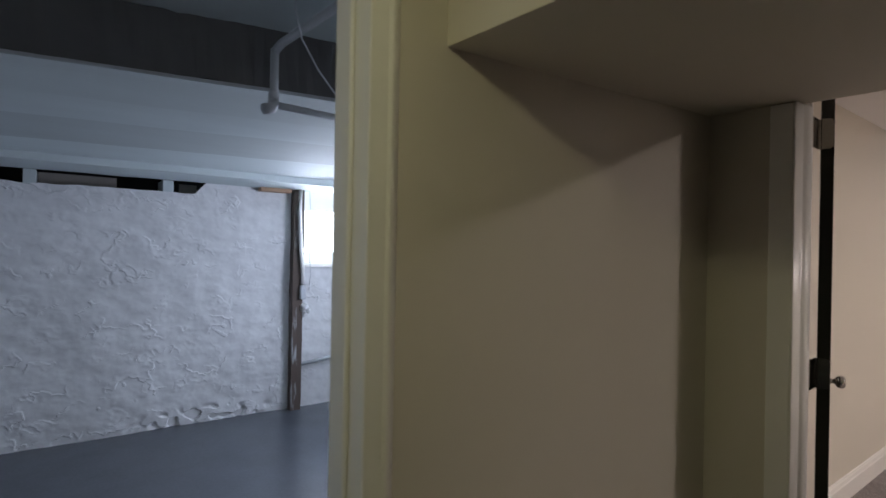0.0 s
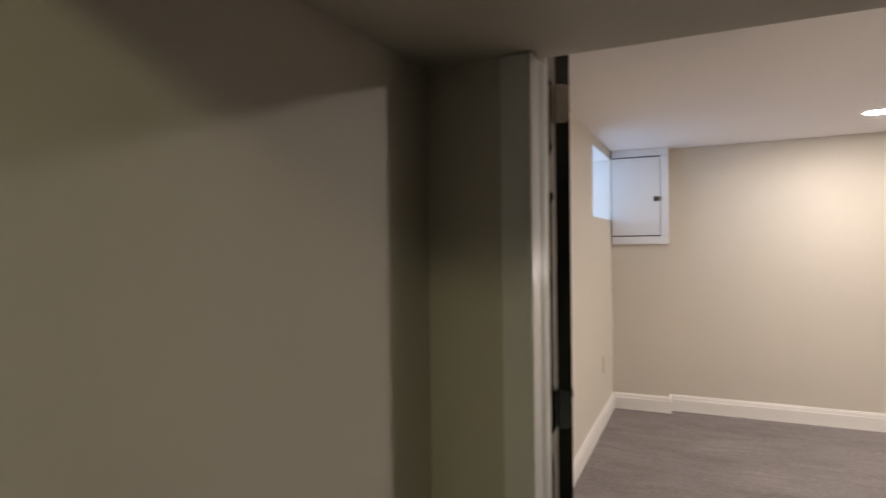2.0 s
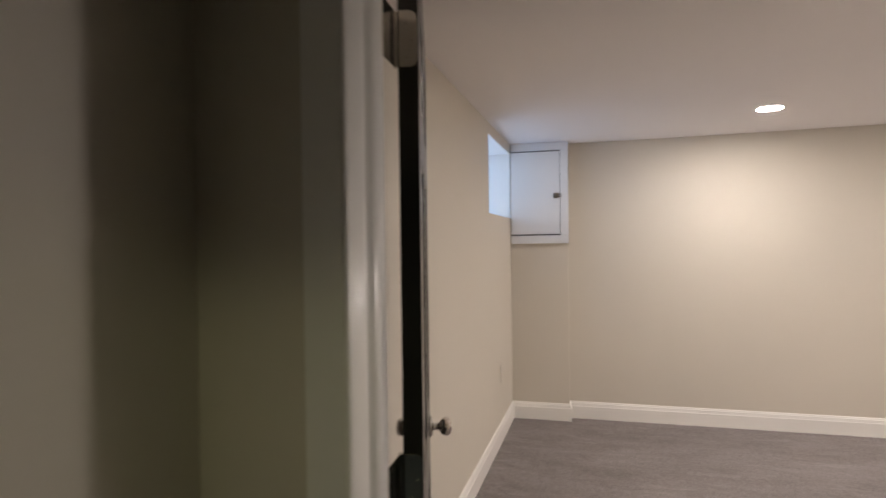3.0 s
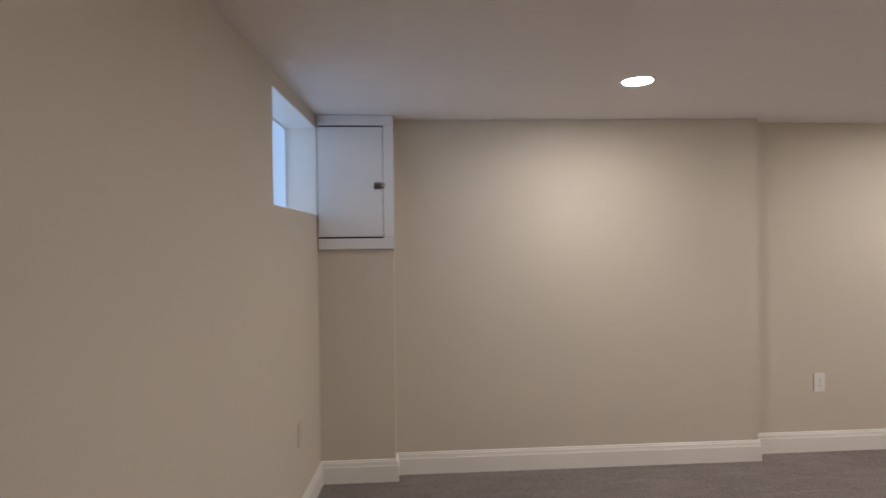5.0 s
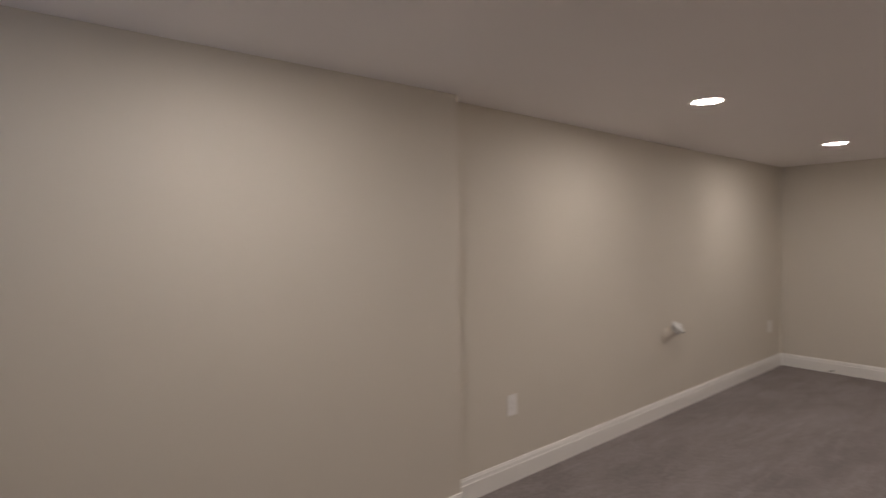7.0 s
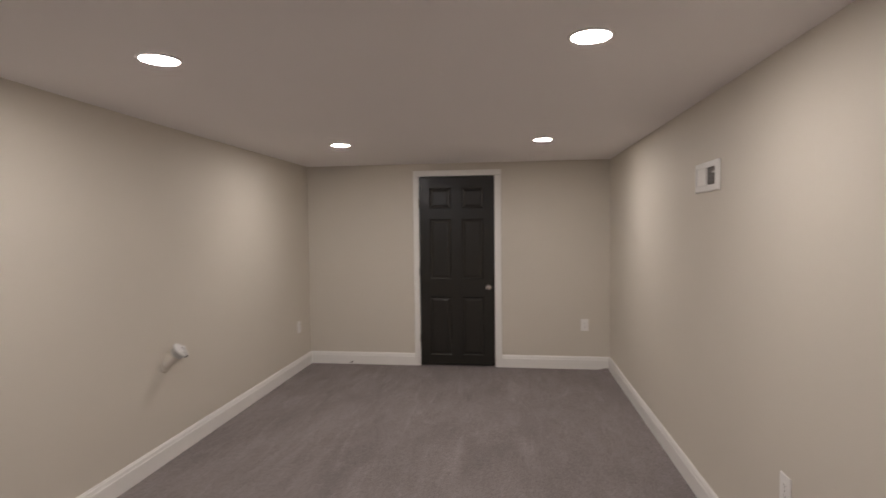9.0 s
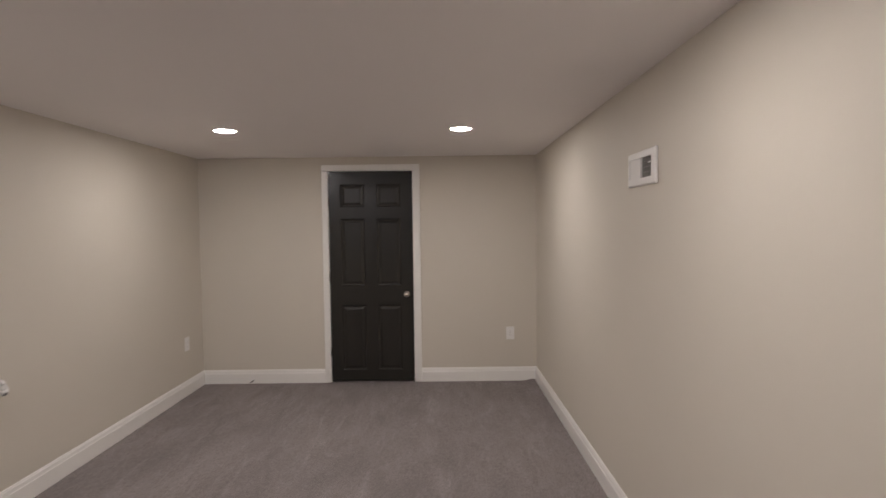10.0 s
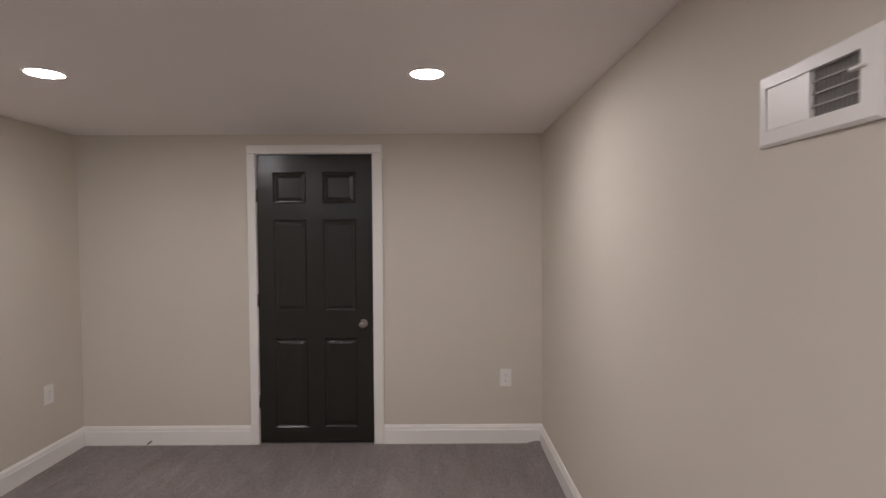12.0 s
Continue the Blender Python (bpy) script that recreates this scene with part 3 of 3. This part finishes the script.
cb = tube([(0.462, YN - 0.016, 0.012), (0.475, YN - 0.03, 0.02), (0.492, YN - 0.034, 0.03), (0.502, YN - 0.036, 0.041)], 0.0045)
tagged(mesh_object("cable_end", cb, DARK), "short black cable end poking out at the baseboard", "cable")

# ---- hall ----
m_h, l_h = along(H1, H0)
ux = lambda x: (9.3 - x) / math.cos(math.atan2(0.25, 5.534))
HD0, HD1 = ux(5.95), ux(5.118)
structure("wall_hall_side", wall_run(m_h, l_h, 0.125, UF, HALL_CEIL, [(HD0, HD1, UF, 2.06)]), WALL, "greige painted hall wall with a cased opening to the cellar", "wall")
# two unseen walls added to close the hall, grey so they bounce little light
structure("wall_hall_north", one_box(DX1, 9.4, 4.2, 4.34, 0, HALL_CEIL), UNSEEN_GREY, "unseen plain hall wall, grey to cut bounced light", "wall")
structure("wall_hall_end", one_box(9.2, 9.4, -0.9, 4.2, 0, HALL_CEIL), UNSEEN_GREY, "unseen plain wall closing the hall, grey to cut bounced light", "wall")
structure("ceiling_hall", one_box(DX0, 9.4, -0.9, 4.34, HALL_CEIL, HALL_CEIL + 0.12), CEIL, "painted hall ceiling", "ceiling")
sf = bmesh.new()
low = [sf.verts.new(p) for p in ((3.708, -0.15, SOFFIT), (SOFFIT_X, -0.21, SOFFIT - 0.05), (SOFFIT_X, 4.2, SOFFIT - 0.05), (3.708, 4.2, SOFFIT))]
high = [sf.verts.new((v.co.x, v.co.y, HALL_CEIL)) for v in low]
sf.faces.new(low[::-1])
sf.faces.new(high)
for i in range(4):
    sf.faces.new((low[i], low[(i + 1) % 4], high[(i + 1) % 4], high[i]))
structure("soffit", sf, WALL, "low boxed soffit painted like the walls", "soffit")
def dome_lamp(x, y, z):
    t = empty("dome_light", pose(x, y, z), "round flush-mounted dome ceiling light, switched on", "ceiling light")
    part("base_ring", lathe(bmesh.new(), [(0.0, 0.0), (0.155, 0.0), (0.155, -0.018), (0.143, -0.02), (0.0, -0.02)], Matrix()), PLATE, t, "white base ring", smooth=True)
    part("shade", lathe(bmesh.new(), [(0.14, -0.021), (0.137, -0.05), (0.122, -0.08), (0.09, -0.103), (0.045, -0.115), (0.0, -0.118)], Matrix()), HALL_LAMP, t, "glowing glass dome", smooth=True)
    return t


dome_lamp(5.95, 0.62, HALL_CEIL)
jh = bmesh.new()
box(jh, HD1 - 0.018, HD1 - 0.001, -0.012, 0.138, UF, 2.058, m_h, 0.003)
box(jh, HD0 + 0.001, HD0 + 0.018, -0.012, 0.138, UF, 2.058, m_h, 0.003)
box(jh, HD0 + 0.018, HD1 - 0.018, -0.012, 0.138, 2.04, 2.058, m_h)
box(jh, HD1 - 0.031, HD1 - 0.0185, 0.045, 0.085, UF, 2.04, m_h, 0.005)
box(jh, HD0 + 0.0185, HD0 + 0.031, 0.045, 0.085, UF, 2.04, m_h, 0.005)
structure("door_jamb_3", jh, TRIM, "white painted jamb of the opening to the cellar", "door frame")
SIDE = [(-0.012, 0.001), (-0.012, 0.008), (-0.006, 0.012), (0.004, 0.0125), (0.022, 0.0135), (0.030, 0.0175), (0.036, 0.0165), (0.043, 0.0125), (0.050, 0.007), (0.056, 0.001)]


def upright_casing(name, u, sign, z0, z1):
    bm = bmesh.new()
    ends = [[bm.verts.new(m_h @ Vector((u + sign * a, -o, z))) for a, o in SIDE] for z in (z0, z1)]
    n = len(SIDE)
    for i in range(n):
        bm.faces.new((ends[0][i], ends[0][(i + 1) % n], ends[1][(i + 1) % n], ends[1][i]))
    bm.faces.new(ends[0][::-1])
    bm.faces.new(ends[1])
    return structure(name, bm, TRIM, "white painted moulded door casing", "door casing")


upright_casing("casing_3_left", HD1, 1, 0, 2.06)
upright_casing("casing_3_right", HD0, -1, 0, 2.06)
structure("casing_3_head", box(bmesh.new(), HD0 - 0.09, HD1 + 0.09, -0.02, -0.001, 2.062, 2.15, m_h), TRIM, "white painted head casing", "door casing")

# ---- unfinished cellar ----
structure("floor_cellar", box(box(bmesh.new(), -2.5, 3.0, -0.4, 4.0, UF - 0.1, UF, U), -0.75, 3.0, 4.0, 4.6, UF - 0.1, UF, U), CONCRETE, "smooth grey painted concrete cellar floor", "floor")
stp = bmesh.new()
box(stp, HD0, HD1, 0.14, 0.42, UF, -0.18, m_h)
box(stp, HD0, HD1, -0.05, 0.14, UF, -0.125, m_h)
structure("cellar_step", stp, CONCRETE, "grey painted concrete step down to the cellar", "step")


def rubble_wall(s0, s1, top):
    """Parged, whitewashed rubble face as an uneven sheet with a body behind it."""
    bm = bmesh.new()
    nx, nz = int(130 * (s1 - s0)), 240
    grid = []
    for j in range(nz + 1):
        row = []
        for i in range(nx + 1):
            s = s0 + (s1 - s0) * i / nx
            z = UF + (top(s) - UF) * j / nz
            d = 0.030 * noise.noise(Vector((s * 1.3, z * 1.5, 0))) + 0.011 * noise.noise(Vector((s * 3.9, z * 4.9, 5)))
            d += 0.006 * noise.noise(Vector((s * 8, z * 11, 9))) + 0.0012 * noise.noise(Vector((s * 22, z * 27, 15)))
            # trowel ledges where old plaster coats break off, in scattered patches
            for layer in range(4):
                q = Vector((s * 1.7, z * 3.4, 40 + layer * 9)) + 0.30 * noise.noise_vector(Vector((s * 6, z * 7, layer))) + 0.14 * noise.noise_vector(Vector((s * 21, z * 23, layer + 5)))
                n = noise.noise(q)
                show = max(0.0, min(1.0, 3 * noise.noise(Vector((s * 3.3, z * 4.1, 60 + layer * 7))) - 0.35))
                if n > 0:
                    d += 0.0075 * show * min(1.0, n / 0.045) * max(0.0, 1 - n / 0.25)
            foot = math.exp(-((z - UF - 0.06) / 0.06) ** 2 - ((s + 0.35) / 0.45) ** 2) * max(0.0, noise.noise(Vector((s * 11, z * 13, 31))) + 0.02)
            d -= 0.36 * foot
            row.append(bm.verts.new(U @ Vector((s, d - 0.02, z))))
        grid.append(row)
    for a, b in zip(grid, grid[1:]):
        for i in range(nx):
            bm.faces.new((a[i], a[i + 1], b[i + 1], b[i]))
    return bm


def wall_top(s):
    return 1.875 + 0.125 * max(0.0, min(1.0, (-0.2 - s) / 0.12)) + 0.02 * noise.noise(Vector((s * 5, 2, 1)))


structure("wall_cellar_rubble", rubble_wall(-1.16, 3.0, wall_top), STONE, "whitewashed lumpy rubble stone wall, unevenly parged", "wall")
structure("wall_cellar_low", rubble_wall(-2.45, -1.16, lambda s: 1.17), STONE, "whitewashed rubble wall under the cellar window", "wall")
cb = bmesh.new()
box(cb, -1.22, 3.0, -0.5, -0.06, UF, 1.86, U)
box(cb, -2.5, -1.22, -0.5, -0.06, UF, 1.16, U)
box(cb, -2.5, -2.12, -0.5, -0.02, 1.16, 2.3, U)
structure("wall_cellar_back", cb, STONE, "whitewashed masonry body of the cellar wall", "wall")
structure("wall_cellar_west", wall_run(U @ pose(-2.45, -0.5, 0, 0, 0, 90), 4.5, 0.15, UF, 2.35, [(1.9, 2.9, 1.0, 1.75)]), STONE, "whitewashed cellar side wall with a window opening", "wall")
structure("wall_cellar_east", wall_run(U @ pose(3.0, -0.5, 0, 0, 0, 90), 5.2, -0.15, UF, 2.35), STONE, "whitewashed cellar side wall", "wall")
structure("wall_cellar_north", box(box(bmesh.new(), -2.6, -0.62, 4.0, 4.12, UF, 2.35, U), -0.75, -0.62, 4.12, 4.47, UF, 2.35, U), STONE, "whitewashed cellar wall behind the finished room", "wall")
structure("ceiling_cellar", box(box(bmesh.new(), -2.6, 3.1, -0.5, 4.0, 2.30, 2.36, U), -0.75, 3.1, 4.0, 4.45, 2.30, 2.36, U), WHITEWOOD, "whitewashed board underside of the floor above", "ceiling")
# black sheet added as the shade between wall top and ceiling boards
structure("wall_cellar_upper", box(bmesh.new(), -1.2, 3.0, -0.5, -0.42, 1.8, 2.3, U), DARK, "black sheet for the shade in the gaps above the rubble wall", "wall")


def beam_mesh(v0, v1, z0, z1, rough=0.006, skew=-0.155, fine=0.0, tilt=0.0):
    """A long uneven timber along the cellar; tilt raises the underside towards the hall."""
    bm = bmesh.new()
    n = 150 if fine else 46
    rows = []
    for i in range(n + 1):
        s = -2.44 + 5.43 * i / n
        k = lambda q: rough * (noise.noise(Vector((s * 3.3, q, v0 * 7))) + fine * noise.noise(Vector((s * 17, q, v0 * 5))))
        lean = skew * (s + 0.13)
        rows.append([bm.verts.new(U @ Vector((s, v + lean + k(q), z + k(q + 4)))) for q, (v, z) in enumerate(((v0, z0), (v1, z0 + tilt), (v1, z1), (v0, z1)))])
    for a, b in zip(rows, rows[1:]):
        for q in range(4):
            bm.faces.new((a[q], a[(q + 1) % 4], b[(q + 1) % 4], b[q]))
    bm.faces.new(rows[0])
    bm.faces.new(rows[-1][::-1])
    return bm


def beam(name, bm, label):
    return tagged(mesh_object(name, bm, WHITEWOOD), label, "beam", "cellar ceiling beams")


girder = empty("girder", U @ pose(0, 3.2, 2.04), "deep dark grey painted girder under the cellar ceiling", "beam", "cellar ceiling beams")
for nm, bm, mat, text in (("beam_body", beam_mesh(3.10, 3.34, 2.046, 2.297, 0.012, fine=0.7), GIRDER, ""), ("lip", beam_mesh(3.09, 3.349, 2.0355, 2.0455, 0.003, fine=0.5), PIPE, "pale lip along the bottom edge")):
    ob = part(nm, bm, mat, girder, text)
    ob.matrix_parent_inverse = girder.matrix_world.inverted()
for v0, v1, z0, tilt in ((2.87, 3.352, 2.016, 0.014), (2.33, 2.88, 2.025, 0.008), (1.5, 2.34, 2.033, 0.001), (0.1, 1.499, 2.050, -0.014)):
    beam("ceiling_board", beam_mesh(v0, v1, z0, 2.0352 if v1 > 3 else 2.28, 0.003, tilt=tilt), "wide whitewashed boarding under the cellar ceiling")
beam("wall_plate_beam", beam_mesh(-0.02, 0.617, 1.986, 2.28, skew=0.0), "whitewashed timber along the top of the rubble wall")
for s in (1.07, 0.035):
    b = box(bmesh.new(), s - 0.045, s + 0.045, -0.35, -0.02, 1.86, 1.985, U, 0.005)
    tagged(mesh_object("joist_end", b, WHITEWOOD), "whitewashed joist end resting on the rubble wall", "joist", "joist ends")
tagged(mesh_object("blocking_board", box(bmesh.new(), 0.44, 1.02, -0.2, -0.17, 1.83, 1.98, U, 0.004), GREYWOOD), "dusty grey-brown blocking board between two joist ends", "board")
tagged(mesh_object("blocking_board", box(bmesh.new(), -0.26, -0.1, -0.3, -0.27, 1.83, 1.98, U, 0.004), GREYWOOD), "dusty grey-brown blocking board between joist and wall", "board")

# post, wooden block and conduit beside the cellar window
def post():
    bm = bmesh.new()
    n = 40
    rows = []
    for i in range(n + 1):
        z = UF + (1.985 - UF) * i / n
        rows.append([bm.verts.new(U @ Vector((s + 0.006 * noise.noise(Vector((z * 4, q, 0))), v + 0.006 * noise.noise(Vector((z * 4, q, 6))), z))) for q, (s, v) in enumerate(((-1.26, -0.03), (-1.15, -0.03), (-1.15, 0.085), (-1.26, 0.085)))])
    for a, b in zip(rows, rows[1:]):
        for q in range(4):
            bm.faces.new((a[q], a[(q + 1) % 4], b[(q + 1) % 4], b[q]))
    bm.faces.new(rows[0][::-1])
    bm.faces.new(rows[-1])
    return tagged(mesh_object("wooden_post", bm, BROWN), "old brown timber post against the whitewashed wall", "post")


post()
tagged(mesh_object("wooden_block", box(bmesh.new(), -1.12, -0.8, -0.019, 0.09, 1.945, 1.985, U, 0.003), RAWWOOD), "raw brown wooden packing strip under the beams", "wood strip")
cond = [U @ Vector(p) for p in ((-1.2, 0.13, 1.985), (-1.2, 0.12, 1.75), (-1.215, 0.12, 1.4), (-1.245, 0.11, 1.15), (-1.25, 0.10, 0.98))]
tagged(mesh_object("conduit", tube(cond, 0.02), PVC, True), "thin white painted conduit running down the post", "pipe")
tagged(mesh_object("junction_box", box(bmesh.new(), -1.285, -1.22, 0.084, 0.13, 0.82, 0.97, U, 0.012), PIPE), "small grey painted box on the post", "junction box")
tagged(mesh_object("wall_conduit", tube([U @ Vector(p) for p in ((-1.25, 0.06, 0.12), (-1.6, 0.06, 0.16), (-2.4, 0.06, 0.2))], 0.02), PIPE, True), "whitewashed pipe low along the rubble wall", "pipe")


def cellar_window():
    w = empty("window_2", U, "bright white-framed cellar window beside the post", "window", kind="structure")
    a, b, c, d = -2.1, -1.27, 1.20, 2.0
    fr = bmesh.new()
    for q in ((a, b, c, c + 0.13), (a, b, d - 0.22, d), (a, a + 0.06, c + 0.13, d - 0.22), (b - 0.07, b, c + 0.13, d - 0.22)):
        box(fr, q[0], q[1], -0.16, -0.08, q[2], q[3], bevel=0.004)
    part("window_frame", fr, TRIM, w, "white painted window frame")
    part("sill", box(bmesh.new(), a - 0.02, b, -0.2, 0.06, 1.165, 1.199), TRIM, w, "white painted sill")
    part("lining", box(box(bmesh.new(), b, b + 0.03, -0.42, 0.0, 1.2, 2.0), a - 0.03, a, -0.42, 0.0, 1.2, 2.0), TRIM, w, "white painted lining")
    return w


cellar_window()
structure("backdrop", box(bmesh.new(), -3.6, 0.2, -1.6, -1.55, 0.4, 3.4, U), OUTSIDE, "overexposed daylight outside the cellar window", "backdrop")
def leaves():
    """A twig with leaves hanging in front of the cellar window outside."""
    rng = random.Random(5)
    bm = tube([U @ Vector(p) for p in ((-2.1, -0.2, 1.96), (-1.8, -0.2, 1.90), (-1.45, -0.2, 1.91), (-1.28, -0.2, 1.95))], 0.004, 6)
    for k in range(46):
        c = Vector((rng.uniform(-2.08, -1.32), rng.uniform(-0.225, -0.19), 1.91 - abs(rng.gauss(0, 0.07))))
        m = Matrix.Translation(c) @ pose(0, 0, 0, rng.uniform(40, 140), rng.uniform(-60, 60), rng.uniform(0, 180))
        w, l = rng.uniform(0.006, 0.011), rng.uniform(0.01, 0.02)
        vs = [bm.verts.new(U @ m @ Vector(p)) for p in ((0, -l, 0), (w, 0, 0.003), (0, l, 0), (-w, 0, 0.003))]
        bm.faces.new((vs[0], vs[1], vs[2]))
        bm.faces.new((vs[0], vs[2], vs[3]))
    return bm


tagged(mesh_object("vine", leaves(), LEAF), "small green leaves hanging outside the cellar window", "plant", kind="stuff")
area_lamp("window_light_cellar", U @ pose(-1.68, -0.24, 1.60, 90, 0, 0), 0.75, 0.6, 24, DAY)
area_lamp("window_light_cellar_side", U @ pose(-2.43, 1.9, 1.38, 0, -90, 0), 0.7, 0.95, 33, DAY)

# hanging pipe and cable under the cellar ceiling
P = lambda x, y, z: Vector((x, y, z))
drop = empty("drain_pipe", pose(4.823, -1.38, 1.955), "grey painted drain pipe with elbows hanging from the cellar ceiling", "pipe")
part("riser", tube([(0.0, 0.0, 0.225), (0.0, 0.0, 0.12), (0.0, 0.0, 0.0)], 0.017), PIPE, drop, smooth=True)
part("branch", tube([(0.0, 0.0, 0.215), (-0.006, 0.05, 0.235), (-0.063, 0.38, 0.285), (-0.08, 0.48, 0.3)], 0.017), PIPE, drop, smooth=True)
part("elbow", tube([(0.0, 0.0, 0.025), (0.0, 0.0, 0.0), (0.012, 0.004, -0.018), (0.045, 0.01, -0.028)], 0.023), PIPE, drop, smooth=True)
part("collar", cylinder(bmesh.new(), (0.0, 0.0, 0.02), (0.0, 0.0, 0.05), 0.022), PIPE, drop)
part("run", tube([(0.0, 0.0, 0.0), (-0.29, 0.005, -0.006), (-0.95, 0.01, 0.0)], 0.015), PIPE, drop, smooth=True)
part("bracket", one_box(-0.08, -0.074, 0.455, 0.475, 0.3, 0.344), PIPE, drop, "small hanger strap")
tagged(mesh_object("cable", tube([P(4.874, -1.08, 2.3), P(4.855, -1.12, 2.24), P(4.80, -1.18, 2.17), P(4.70, -1.24, 2.09), P(4.593, -1.3, 2.033), P(4.45, -1.36, 2.0), P(4.2, -1.4, 2.03), P(4.0, -1.42, 2.1)], 0.0036, 8), PIPE, True), "thin grey cable looping under the cellar ceiling", "cable")


def peeling_strip(points, width):
    """A thin strip of old board paper hanging off the ceiling, wide along the cellar and curling down."""
    bm = bmesh.new()
    rows = []
    for i, (u, v, z) in enumerate(points):
        w = width * (1 - 0.7 * i / (len(points) - 1))
        rows.append([bm.verts.new(U @ Vector(p)) for p in ((u, v - w, z), (u, v + w, z - 0.3 * w), (u, v + w, z - 0.3 * w + 0.003), (u, v - w, z + 0.003))])
    for a, b in zip(rows, rows[1:]):
        for k in range(4):
            bm.faces.new((a[k], a[(k + 1) % 4], b[(k + 1) % 4], b[k]))
    bm.faces.new(rows[0][::-1])
    bm.faces.new(rows[-1])
    return tagged(mesh_object("peeling_strip", bm, WHITEWOOD), "thin whitewashed strip peeling off the cellar ceiling boards", "ceiling strip", "peeling strips")


peeling_strip(((-1.20, 0.62, 1.990), (-1.30, 0.64, 1.976), (-1.40, 0.67, 1.955), (-1.47, 0.70, 1.950), (-1.55, 0.72, 1.962)), 0.045)
peeling_strip(((-1.62, 0.70, 2.040), (-1.55, 0.71, 2.005), (-1.47, 0.72, 1.985), (-1.40, 0.72, 1.990)), 0.035)
peeling_strip(((-0.72, 0.75, 2.045), (-0.76, 0.77, 2.024), (-0.78, 0.79, 2.012)), 0.020)
hang = [U @ Vector(p) for p in ((-1.31, 0.10, 1.989), (-1.33, 0.11, 1.60), (-1.315, 0.12, 1.30), (-1.335, 0.11, 1.08), (-1.32, 0.10, 0.92))]
tagged(mesh_object("wire", tube(hang, 0.003, 6), PIPE, True), "thin loose grey wire hanging beside the cellar window", "wire")
clump = bmesh.new()
for k, (u, z, r) in enumerate(((-1.275, 0.73, 0.050), (-1.31, 0.70, 0.040), (-1.285, 0.66, 0.034))):
    lump = bmesh.ops.create_icosphere(clump, subdivisions=3, radius=r)["verts"]
    for v in lump:
        v.co *= 1 + 0.35 * noise.noise(v.co * 30 + Vector((k, 0, 0)))
        v.co = U @ (v.co + Vector((u, 0.075, z)))
tagged(mesh_object("plaster_clump", clump, STONE), "rough clump of white plaster stuck to the brown post", "plaster clump")
